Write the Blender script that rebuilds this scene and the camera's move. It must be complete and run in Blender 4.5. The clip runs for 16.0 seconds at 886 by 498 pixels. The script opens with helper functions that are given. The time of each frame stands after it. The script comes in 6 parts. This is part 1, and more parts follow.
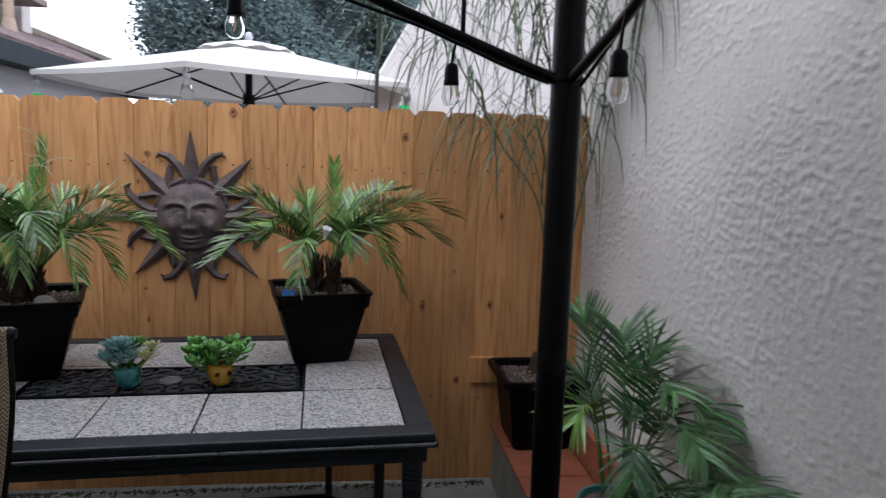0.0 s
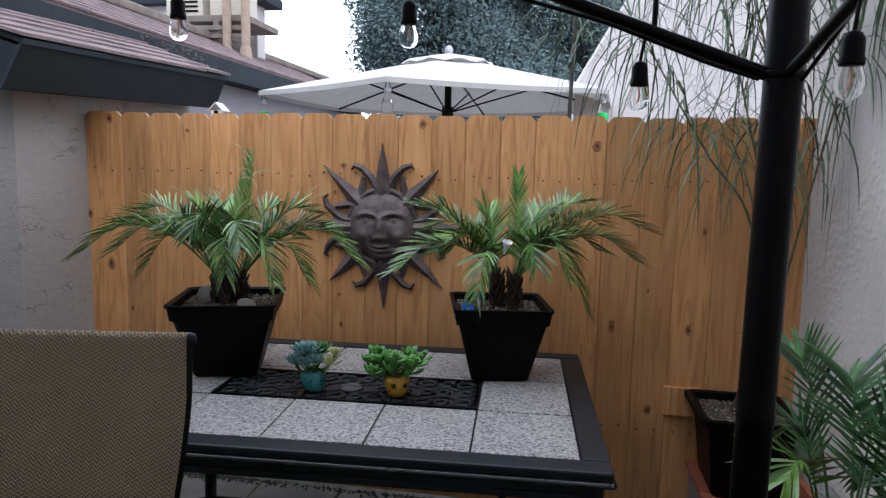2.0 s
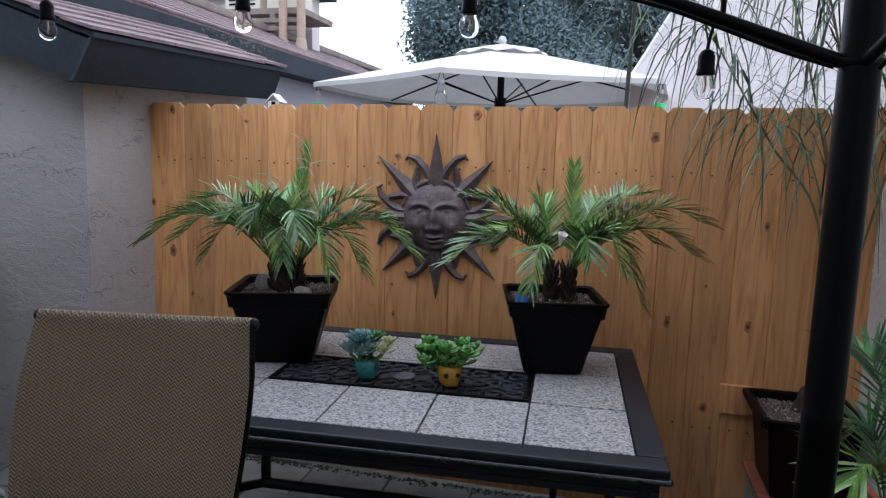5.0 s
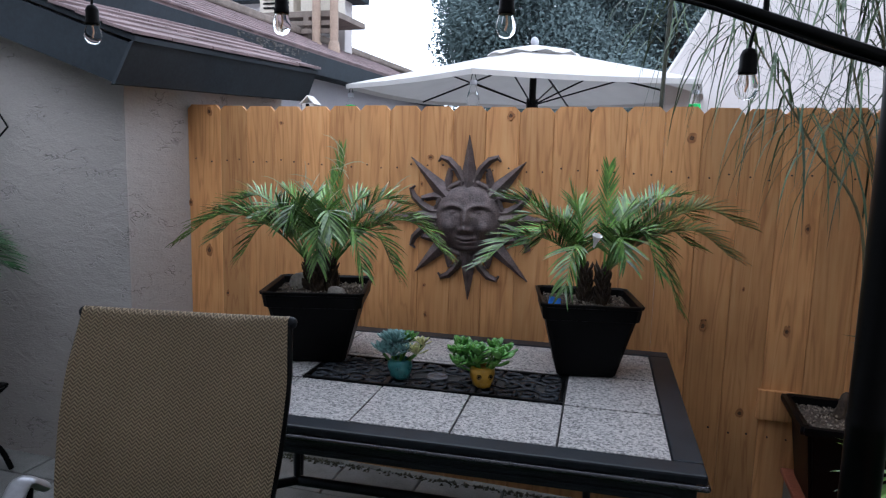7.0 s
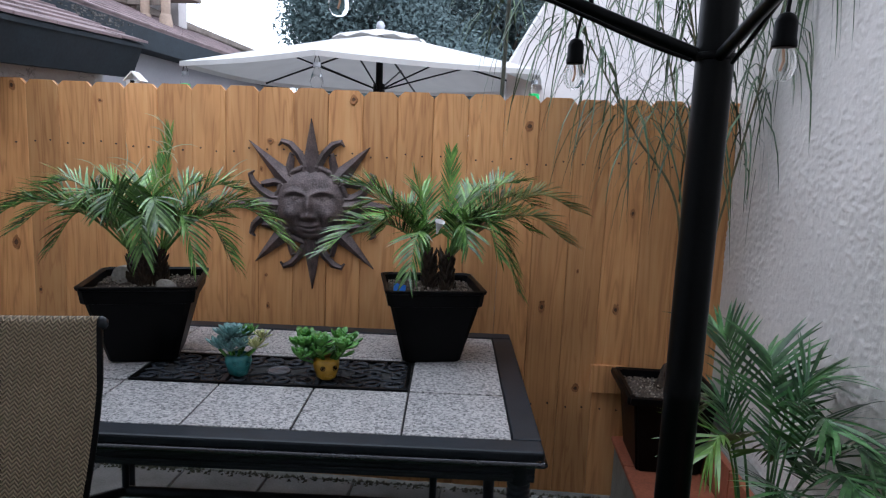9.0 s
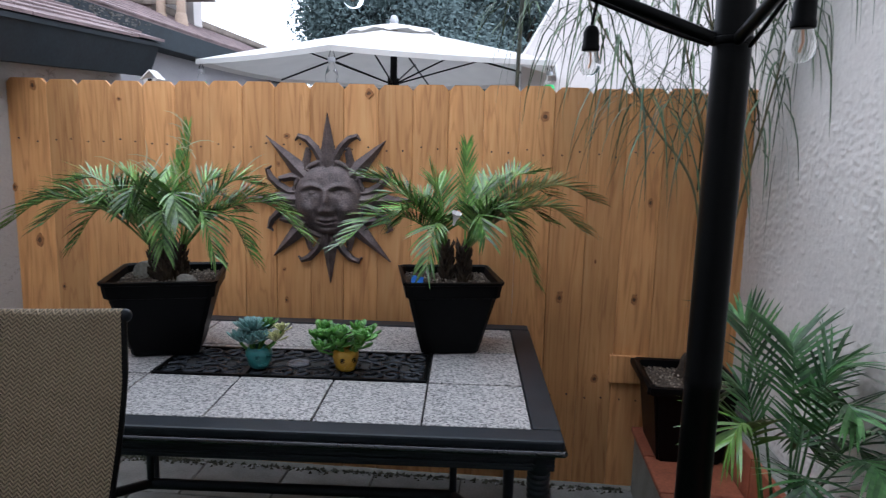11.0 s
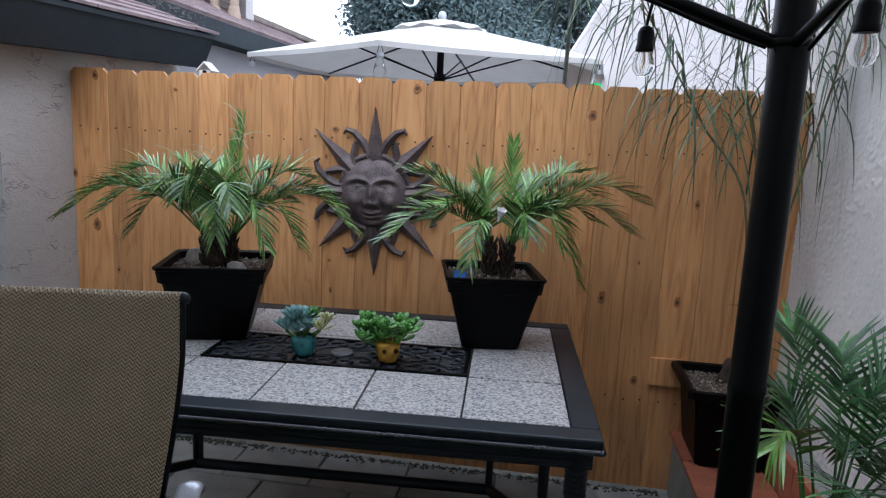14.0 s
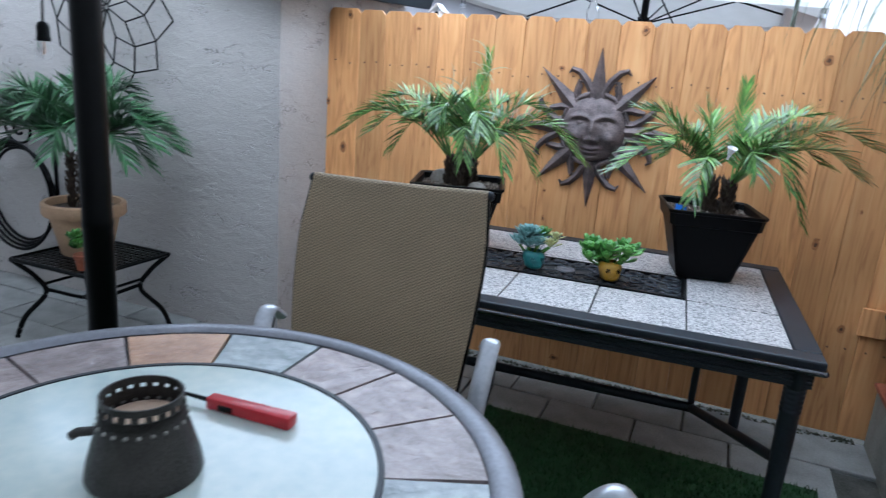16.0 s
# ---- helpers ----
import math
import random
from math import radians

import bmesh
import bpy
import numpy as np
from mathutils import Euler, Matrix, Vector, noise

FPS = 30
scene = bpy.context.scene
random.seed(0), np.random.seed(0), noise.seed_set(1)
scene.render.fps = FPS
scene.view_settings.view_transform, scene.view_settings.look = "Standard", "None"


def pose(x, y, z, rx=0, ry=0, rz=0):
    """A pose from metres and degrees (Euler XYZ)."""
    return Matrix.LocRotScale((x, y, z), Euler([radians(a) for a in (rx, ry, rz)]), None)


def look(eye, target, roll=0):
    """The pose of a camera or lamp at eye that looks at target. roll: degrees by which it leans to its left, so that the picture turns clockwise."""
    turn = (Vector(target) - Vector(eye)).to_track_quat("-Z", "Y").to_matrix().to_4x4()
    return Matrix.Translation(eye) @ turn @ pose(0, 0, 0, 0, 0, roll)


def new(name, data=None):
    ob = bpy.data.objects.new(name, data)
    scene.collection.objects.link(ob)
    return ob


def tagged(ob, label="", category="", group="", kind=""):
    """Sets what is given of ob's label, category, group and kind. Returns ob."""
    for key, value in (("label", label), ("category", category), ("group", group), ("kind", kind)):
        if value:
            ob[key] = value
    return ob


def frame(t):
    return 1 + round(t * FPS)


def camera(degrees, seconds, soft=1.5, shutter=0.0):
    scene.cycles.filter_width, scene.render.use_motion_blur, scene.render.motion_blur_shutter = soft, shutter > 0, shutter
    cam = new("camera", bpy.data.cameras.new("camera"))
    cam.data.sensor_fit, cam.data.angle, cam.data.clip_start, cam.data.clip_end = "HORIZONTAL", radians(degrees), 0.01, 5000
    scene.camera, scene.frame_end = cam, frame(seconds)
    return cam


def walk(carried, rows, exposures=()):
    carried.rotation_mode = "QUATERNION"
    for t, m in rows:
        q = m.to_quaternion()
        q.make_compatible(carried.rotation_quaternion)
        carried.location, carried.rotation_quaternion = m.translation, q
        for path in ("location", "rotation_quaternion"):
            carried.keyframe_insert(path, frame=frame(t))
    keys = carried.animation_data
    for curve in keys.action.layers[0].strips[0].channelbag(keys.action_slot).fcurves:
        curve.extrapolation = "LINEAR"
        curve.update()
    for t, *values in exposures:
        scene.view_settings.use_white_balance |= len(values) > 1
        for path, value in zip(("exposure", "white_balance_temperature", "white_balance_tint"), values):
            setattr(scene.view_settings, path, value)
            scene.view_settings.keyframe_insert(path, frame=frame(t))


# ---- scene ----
cam = camera(66.5, 16.0, 1.25, 0.4)
PATH = [
    (0, (2.008, -3.063, 1.541), (2.256, -1.096, 1.280), 1.8),
    (0.5, (2.087, -2.94, 1.543), (2.093, -0.956, 1.291), 1.6),
    (1, (2.085, -2.933, 1.547), (1.895, -0.959, 1.293), -0.2),
    (1.5, (2.079, -2.936, 1.545), (1.791, -0.972, 1.296), 0.4),
    (2, (2.071, -2.935, 1.547), (1.732, -0.979, 1.297), 1.3),
    (2.5, (2.063, -2.946, 1.544), (1.67, -1.0, 1.302), 2.1),
    (3, (2.057, -2.954, 1.542), (1.649, -1.014, 1.279), 2.4),
    (3.5, (2.062, -2.943, 1.542), (1.644, -1.008, 1.258), 2.5),
    (3.7, (2.059, -2.943, 1.543), (1.59, -1.02, 1.255), 1.8),
    (5.8, (2.048, -2.935, 1.544), (1.563, -1.013, 1.277), 1.3),
    (6, (2.046, -2.934, 1.546), (1.53, -1.02, 1.28), 1.3),
    (6.5, (2.037, -2.938, 1.545), (1.456, -1.043, 1.28), 1.5),
    (7, (2.037, -2.945, 1.541), (1.477, -1.044, 1.266), 1.5),
    (7.5, (2.036, -2.944, 1.546), (1.483, -1.041, 1.271), 1.2),
    (8, (2.046, -2.927, 1.543), (1.637, -0.991, 1.248), 1.4),
    (8.5, (2.064, -2.897, 1.538), (1.88, -0.928, 1.236), 2.1),
    (8.7, (2.063, -2.893, 1.539), (1.926, -0.92, 1.239), 2.5),
    (10.8, (2.058, -2.898, 1.531), (1.914, -0.929, 1.21), 1.6),
    (11, (2.059, -2.899, 1.529), (1.879, -0.933, 1.211), 1.4),
    (11.5, (2.05, -2.896, 1.528), (1.81, -0.937, 1.202), 1.9),
    (12, (2.042, -2.893, 1.527), (1.759, -0.942, 1.192), 1.7),
    (12.5, (2.041, -2.9, 1.533), (1.734, -0.953, 1.194), 2.3),
    (13, (2.038, -2.914, 1.529), (1.718, -0.968, 1.197), 2.6),
    (13.5, (2.041, -2.919, 1.531), (1.727, -0.972, 1.198), 2.5),
    (14, (2.043, -2.924, 1.53), (1.751, -0.973, 1.196), 2.7),
    (14.5, (2.037, -2.927, 1.524), (1.666, -0.992, 1.183), 2.4),
    (15, (2.006, -2.961, 1.498), (1.461, -1.085, 1.074), 2.8),
    (15.5, (1.94, -3.131, 1.476), (1.324, -1.292, 0.988), 3.1),
    (16, (1.86, -3.28, 1.479), (1.15, -1.481, 0.969), 4.4),
]
EXPOSURES = [(0, -0.05, 6000, 12), (3.5, -0.05, 5650, 11), (7.5, -0.06, 5650, 11), (11, 0.18, 5750, 10), (14.3, 0.16, 5600, 10), (15.2, 0.28, 5550, 9), (15.6, 0.52, 5400, 7), (16, 0.97, 5250, 5)]
walk(cam, [(t, look(eye, target, roll)) for t, eye, target, roll in PATH], EXPOSURES)

# ---- world and light: late overcast daylight ----
world = bpy.data.worlds.new("overcast_sky")
scene.world = world
world.use_nodes = True
wn, wl = world.node_tree.nodes, world.node_tree.links
wn.clear()
sky = wn.new("ShaderNodeTexSky")
sky.sky_type = "NISHITA"
sky.sun_disc = False
sky.sun_elevation, sky.sun_rotation = radians(48), radians(150)
sky.dust_density, sky.air_density = 4.0, 1.0
grey = wn.new("ShaderNodeHueSaturation")
grey.inputs["Saturation"].default_value = 0.22
cloud = wn.new("ShaderNodeMixRGB")
cloud.inputs[0].default_value = 0.75
cloud.inputs[2].default_value = (9.0, 9.3, 9.9, 1)
bgn = wn.new("ShaderNodeBackground")
bgn.inputs["Strength"].default_value = 0.30
wout = wn.new("ShaderNodeOutputWorld")
wl.new(sky.outputs[0], grey.inputs["Color"])
wl.new(grey.outputs[0], cloud.inputs[1])
wl.new(cloud.outputs[0], bgn.inputs["Color"])
wl.new(bgn.outputs[0], wout.inputs[0])
sun = bpy.data.lights.new("sun", "SUN")
sun.energy, sun.angle, sun.color = 0.4, radians(50), (1.0, 0.97, 0.94)
new("sun", sun).matrix_world = look((-4.5, 0.2, 8), (1.2, 0, 0))


# ---- materials ----
def mat(name, color, rough=0.7, metal=0.0, scale=8.0, fine=80.0, vary=0.25, bump=0.15, color2=None, island=0.0, obj=0.0, dist=0.01, spec=0.5):
    """Procedural surface with coarse and fine variation."""
    m = bpy.data.materials.new(name)
    m.use_nodes = True
    n, l = m.node_tree.nodes, m.node_tree.links
    b = n["Principled BSDF"]
    b.inputs["Roughness"].default_value = rough
    b.inputs["Metallic"].default_value = metal
    b.inputs["Specular IOR Level"].default_value = spec
    tc = n.new("ShaderNodeTexCoord")
    a, f = n.new("ShaderNodeTexNoise"), n.new("ShaderNodeTexNoise")
    a.inputs["Scale"].default_value, f.inputs["Scale"].default_value = scale, fine
    a.inputs["Detail"].default_value = 6
    f.inputs["Detail"].default_value = 3
    l.new(tc.outputs["Object"], a.inputs["Vector"])
    l.new(tc.outputs["Object"], f.inputs["Vector"])
    mx = n.new("ShaderNodeMath")
    mx.operation = "MULTIPLY_ADD"
    l.new(a.outputs["Fac"], mx.inputs[0])
    mx.inputs[1].default_value = 0.6
    sc = n.new("ShaderNodeMath")
    sc.operation = "MULTIPLY"
    sc.inputs[1].default_value = 0.4
    l.new(f.outputs["Fac"], sc.inputs[0])
    l.new(sc.outputs[0], mx.inputs[2])
    ramp = n.new("ShaderNodeValToRGB")
    c2 = color2 or tuple(min(1, c * (1 + vary)) for c in color)
    c1 = color if color2 else tuple(c * (1 - vary) for c in color)
    ramp.color_ramp.elements[0].position, ramp.color_ramp.elements[1].position = 0.35, 0.65
    ramp.color_ramp.elements[0].color, ramp.color_ramp.elements[1].color = (*c1, 1), (*c2, 1)
    l.new(mx.outputs[0], ramp.inputs[0])
    col = ramp.outputs[0]
    if island or obj:
        hs = n.new("ShaderNodeHueSaturation")
        mr = n.new("ShaderNodeMapRange")
        amount = island or obj
        mr.inputs["To Min"].default_value, mr.inputs["To Max"].default_value = 1 - amount, 1 + amount
        if island:
            src = n.new("ShaderNodeNewGeometry").outputs["Random Per Island"]
        else:
            src = n.new("ShaderNodeObjectInfo").outputs["Random"]
        l.new(src, mr.inputs["Value"])
        l.new(mr.outputs[0], hs.inputs["Value"])
        l.new(col, hs.inputs["Color"])
        col = hs.outputs[0]
    l.new(col, b.inputs["Base Color"])
    if bump:
        bp = n.new("ShaderNodeBump")
        bp.inputs["Strength"].default_value, bp.inputs["Distance"].default_value = bump, dist
        l.new(mx.outputs[0], bp.inputs["Height"])
        l.new(bp.outputs[0], b.inputs["Normal"])
    return m


def wood_mat(name, c1, c2, c3, along=(16.0, 16.0, 0.9)):
    """Boards with long grain; each board shifted and tinted by its own random number."""
    m = bpy.data.materials.new(name)
    m.use_nodes = True
    n, l = m.node_tree.nodes, m.node_tree.links
    b = n["Principled BSDF"]
    b.inputs["Roughness"].default_value = 0.62
    tc, oi = n.new("ShaderNodeTexCoord"), n.new("ShaderNodeObjectInfo")
    off = n.new("ShaderNodeVectorMath")
    off.operation = "MULTIPLY_ADD"
    off.inputs[1].default_value = (1, 1, 1)
    mul = n.new("ShaderNodeMath")
    mul.operation = "MULTIPLY"
    mul.inputs[1].default_value = 37.0
    l.new(oi.outputs["Random"], mul.inputs[0])
    l.new(tc.outputs["Object"], off.inputs[0])
    l.new(mul.outputs[0], off.inputs[2])
    mp = n.new("ShaderNodeMapping")
    mp.inputs["Scale"].default_value = along
    l.new(off.outputs[0], mp.inputs[0])
    n1, n2, n3 = (n.new("ShaderNodeTexNoise") for _ in range(3))
    n1.inputs["Scale"].default_value, n1.inputs["Detail"].default_value, n1.inputs["Distortion"].default_value = 1.0, 4, 0.6
    n2.inputs["Scale"].default_value, n2.inputs["Detail"].default_value = 7.0, 6
    n3.inputs["Scale"].default_value, n3.inputs["Detail"].default_value = 2.2, 3
    l.new(mp.outputs[0], n1.inputs["Vector"])
    l.new(mp.outputs[0], n2.inputs["Vector"])
    l.new(off.outputs[0], n3.inputs["Vector"])
    # growth rings: bands over the coarse stretched noise
    def math_node(kind, a, b, c=None):
        o = n.new("ShaderNodeMath")
        o.operation = kind
        l.new(a, o.inputs[0])
        o.inputs[1].default_value = b
        if c is not None:
            if isinstance(c, float):
                o.inputs[2].default_value = c
            else:
                l.new(c, o.inputs[2])
        return o.outputs[0]

    rings = math_node("SINE", math_node("MULTIPLY", n1.outputs["Fac"], 40.0), 0.0)
    lines = math_node("POWER", math_node("ABSOLUTE", rings, 0.0), 7.0)
    fibre = math_node("MULTIPLY_ADD", n2.outputs["Fac"], 0.75, 0.16)
    ad2 = n.new("ShaderNodeMath")
    ad2.operation = "MULTIPLY_ADD"
    ad2.inputs[1].default_value = -0.17
    l.new(lines, ad2.inputs[0])
    l.new(fibre, ad2.inputs[2])
    rp = n.new("ShaderNodeValToRGB")
    e = rp.color_ramp.elements
    e[0].position, e[0].color = 0.14, (*c1, 1)
    e[1].position, e[1].color = 0.86, (*c3, 1)
    mid = e.new(0.5)
    mid.color = (*c2, 1)
    l.new(ad2.outputs[0], rp.inputs[0])
    st = n.new("ShaderNodeMapRange")
    st.inputs["From Min"].default_value, st.inputs["From Max"].default_value = 0.3, 0.7
    st.inputs["To Min"].default_value, st.inputs["To Max"].default_value = 0.84, 1.1
    l.new(n3.outputs["Fac"], st.inputs["Value"])
    ob = n.new("ShaderNodeMapRange")
    ob.inputs["To Min"].default_value, ob.inputs["To Max"].default_value = 0.84, 1.12
    l.new(oi.outputs["Random"], ob.inputs["Value"])
    pr = n.new("ShaderNodeMath")
    pr.operation = "MULTIPLY"
    l.new(st.outputs[0], pr.inputs[0])
    l.new(ob.outputs[0], pr.inputs[1])
    hs = n.new("ShaderNodeHueSaturation")
    l.new(pr.outputs[0], hs.inputs["Value"])
    l.new(rp.outputs[0], hs.inputs["Color"])
    l.new(hs.outputs[0], b.inputs["Base Color"])
    bp = n.new("ShaderNodeBump")
    bp.inputs["Strength"].default_value, bp.inputs["Distance"].default_value = 0.25, 0.002
    l.new(ad2.outputs[0], bp.inputs["Height"])
    l.new(bp.outputs[0], b.inputs["Normal"])
    return m


def stucco_mat(name, color, rough_scale=12.0, strength=0.8, sparse=False):
    """Trowelled stucco: fine grain, broken by ragged torn ledges and pits."""
    m = mat(name, color, 0.9, 0, 1.3, 70.0, 0.07, 0, spec=0.2)
    n, l = m.node_tree.nodes, m.node_tree.links
    b = n["Principled BSDF"]
    tc, mp = n.new("ShaderNodeTexCoord"), n.new("ShaderNodeMapping")
    mp.inputs["Rotation"].default_value = (0.35, 0.35, 0.35)
    mp.inputs["Scale"].default_value = (0.8, 0.8, 1.5) if sparse else (1.0, 0.75, 1.25)
    l.new(tc.outputs["Object"], mp.inputs[0])
    a, c, f = (n.new("ShaderNodeTexNoise") for _ in range(3))
    a.inputs["Scale"].default_value, a.inputs["Detail"].default_value, a.inputs["Roughness"].default_value, a.inputs["Distortion"].default_value = rough_scale, 9, 0.7, 0.12
    if sparse:
        a.inputs["Detail"].default_value, a.inputs["Roughness"].default_value, a.inputs["Distortion"].default_value = 3.0, 0.55, 0.5
    c.inputs["Scale"].default_value, c.inputs["Detail"].default_value = (6.0 if sparse else 3.0), 3
    f.inputs["Scale"].default_value, f.inputs["Detail"].default_value = 95.0, 3
    for q in (a, c, f):
        l.new(mp.outputs[0], q.inputs["Vector"])
    r = n.new("ShaderNodeValToRGB")
    lo = 0.60 if sparse else 0.56
    r.color_ramp.elements[0].position, r.color_ramp.elements[1].position = lo, lo + (0.05 if sparse else 0.09)
    if sparse:
        # thin trowel tears where the noise crosses its middle
        near = n.new("ShaderNodeMath")
        near.operation = "SUBTRACT"
        near.inputs[1].default_value = 0.5
        l.new(a.outputs["Fac"], near.inputs[0])
        dist = n.new("ShaderNodeMath")
        dist.operation = "ABSOLUTE"
        l.new(near.outputs[0], dist.inputs[0])
        r.color_ramp.elements[0].position, r.color_ramp.elements[1].position = 0.002, 0.022
        l.new(dist.outputs[0], r.inputs[0])
    else:
        l.new(a.outputs["Fac"], r.inputs[0])
    rc = n.new("ShaderNodeMapRange")
    rc.inputs["From Min"].default_value, rc.inputs["From Max"].default_value = (0.53, 0.64) if sparse else (0.38, 0.62)
    l.new(c.outputs["Fac"], rc.inputs["Value"])
    mu = n.new("ShaderNodeMath")
    mu.operation = "MULTIPLY"
    l.new(r.outputs[0], mu.inputs[0])
    l.new(rc.outputs[0], mu.inputs[1])
    if sparse:
        # the tears stand open where the mask is up, and hold grime
        inv = n.new("ShaderNodeMath")
        inv.operation = "SUBTRACT"
        inv.inputs[0].default_value = 1.0
        l.new(r.outputs[0], inv.inputs[1])
        l.new(inv.outputs[0], mu.inputs[0])
        flip = n.new("ShaderNodeMath")
        flip.operation = "MULTIPLY_ADD"
        flip.inputs[1].default_value, flip.inputs[2].default_value = -0.38, 1.0
        l.new(mu.outputs[0], flip.inputs[0])
        hs = n.new("ShaderNodeHueSaturation")
        l.new(flip.outputs[0], hs.inputs["Value"])
        l.new(b.inputs["Base Color"].links[0].from_socket, hs.inputs["Color"])
        l.new(hs.outputs[0], b.inputs["Base Color"])
        mu = flip
    ad = n.new("ShaderNodeMath")
    ad.operation = "MULTIPLY_ADD"
    ad.inputs[1].default_value = 0.25 if sparse else 0.45
    l.new(f.outputs["Fac"], ad.inputs[0])
    l.new(mu.outputs[0], ad.inputs[2])
    ad2 = n.new("ShaderNodeMath")
    ad2.operation = "MULTIPLY_ADD"
    ad2.inputs[1].default_value = 0.8
    l.new(a.outputs["Fac"], ad2.inputs[0])
    l.new(ad.outputs[0], ad2.inputs[2])
    bp = n.new("ShaderNodeBump")
    bp.inputs["Strength"].default_value, bp.inputs["Distance"].default_value = strength, 0.012
    l.new(ad2.outputs[0], bp.inputs["Height"])
    l.new(bp.outputs[0], b.inputs["Normal"])
    return m


def granite_mat(name):
    m = bpy.data.materials.new(name)
    m.use_nodes = True
    n, l = m.node_tree.nodes, m.node_tree.links
    b = n["Principled BSDF"]
    b.inputs["Roughness"].default_value = 0.45
    tc = n.new("ShaderNodeTexCoord")
    oi = n.new("ShaderNodeObjectInfo")
    ad = n.new("ShaderNodeVectorMath")
    l.new(tc.outputs["Object"], ad.inputs[0])
    l.new(oi.outputs["Location"], ad.inputs[1])
    v, f = n.new("ShaderNodeTexVoronoi"), n.new("ShaderNodeTexNoise")
    v.inputs["Scale"].default_value = 165.0
    f.inputs["Scale"].default_value, f.inputs["Detail"].default_value = 100.0, 4
    l.new(ad.outputs[0], v.inputs["Vector"])
    l.new(ad.outputs[0], f.inputs["Vector"])
    sp = n.new("ShaderNodeSeparateColor")
    l.new(v.outputs["Color"], sp.inputs[0])
    mx = n.new("ShaderNodeMath")
    mx.operation = "MULTIPLY_ADD"
    mx.inputs[1].default_value = 0.5
    l.new(sp.outputs[0], mx.inputs[0])
    l.new(f.outputs["Fac"], mx.inputs[2])
    r = n.new("ShaderNodeValToRGB")
    e = r.color_ramp.elements
    e[0].position, e[0].color = 0.45, (0.09, 0.088, 0.088, 1)
    e[1].position, e[1].color = 0.98, (0.55, 0.525, 0.51, 1)
    k = e.new(0.66)
    k.color = (0.29, 0.28, 0.275, 1)
    l.new(mx.outputs[0], r.inputs[0])
    l.new(r.outputs[0], b.inputs["Base Color"])
    return m


def glass_mat(name, color=(1, 1, 1)):
    m = bpy.data.materials.new(name)
    m.use_nodes = True
    b = m.node_tree.nodes["Principled BSDF"]
    b.inputs["Base Color"].default_value = (*color, 1)
    b.inputs["Roughness"].default_value = 0.03
    b.inputs["Transmission Weight"].default_value = 1.0
    b.inputs["IOR"].default_value = 1.07
    return m


M_FENCE = wood_mat("cedar_fence", (0.365, 0.148, 0.047), (0.625, 0.307, 0.115), (0.73, 0.42, 0.185), (7.0, 7.0, 0.5))
M_HALO = mat("knot_halo", (0.24, 0.092, 0.03), 0.65, 0, 60, 200, 0.3, 0.1, (0.46, 0.205, 0.072))
M_KNOT = mat("wood_knot", (0.05, 0.022, 0.01), 0.7, 0, 90, 260, 0.5, 0.1, (0.16, 0.066, 0.024))
M_NAIL = mat("nail_steel", (0.05, 0.04, 0.035), 0.6, 0.6, 30, 200, 0.2, 0)
M_STUCCO = mat("grey_stucco", (0.63, 0.588, 0.555), 0.92, 0, 2.2, 65, 0.09, 0.9, dist=0.006, spec=0.15)
M_STUCCO_W = stucco_mat("white_stucco", (0.60, 0.56, 0.545), 10.0, 0.3)
M_STUCCO_L = stucco_mat("smooth_stucco", (0.415, 0.388, 0.365), 11.0, 0.8, True)
M_SLATE = mat("slate_paint", (0.019, 0.026, 0.033), 0.7, 0, 5, 60, 0.25, 0.12, spec=0.3)
M_SHINGLE = mat("asphalt_shingle", (0.185, 0.135, 0.135), 0.95, 0, 6, 160, 0.35, 0.4, obj=0.07)
M_BLACK = mat("black_metal", (0.0025, 0.0028, 0.003), 0.34, 0.0, 12, 120, 0.3, 0.06, spec=0.13)
M_BLACKPL = mat("black_plastic", (0.0022, 0.0022, 0.0026), 0.45, 0, 14, 150, 0.3, 0.08, spec=0.1)
M_TABLE = mat("charcoal_metal", (0.017, 0.021, 0.027), 0.42, 0.0, 10, 140, 0.25, 0.05, spec=0.25)
M_GRANITE = granite_mat("speckled_granite")
M_GROUT = mat("dark_grout", (0.03, 0.03, 0.03), 0.8, 0, 20, 100, 0.3, 0.1)
M_SOIL = mat("potting_soil", (0.02, 0.014, 0.010), 0.95, 0, 60, 300, 0.5, 0.8, (0.17, 0.13, 0.10))
M_SUN = mat("rusted_iron", (0.045, 0.034, 0.035), 0.5, 0.3, 18, 150, 0.4, 0.7, (0.16, 0.12, 0.115))
M_PEWTER = mat("pewter_metal", (0.42, 0.43, 0.46), 0.35, 0.6, 10, 100, 0.15, 0.03)
M_LEAF = mat("palm_leaf", (0.032, 0.094, 0.02), 0.24, 0, 9, 60, 0.3, 0.03, (0.195, 0.345, 0.085), island=0.65, spec=0.7)
M_LEAF_F = mat("fresh_palm_leaf", (0.07, 0.19, 0.03), 0.3, 0, 9, 60, 0.3, 0.03, (0.21, 0.38, 0.075), island=0.5, spec=0.6)
M_LEAF_Y = mat("yellowing_leaf", (0.12, 0.17, 0.04), 0.45, 0, 9, 60, 0.3, 0.03, (0.26, 0.27, 0.09), island=0.35)
M_LEAF_D = mat("dark_leaf", (0.025, 0.085, 0.032), 0.3, 0, 9, 60, 0.3, 0.03, (0.095, 0.21, 0.085), island=0.6)
M_DRY = mat("dry_leaf", (0.34, 0.36, 0.19), 0.5, 0, 9, 60, 0.2, 0, (0.55, 0.53, 0.36), island=0.3)
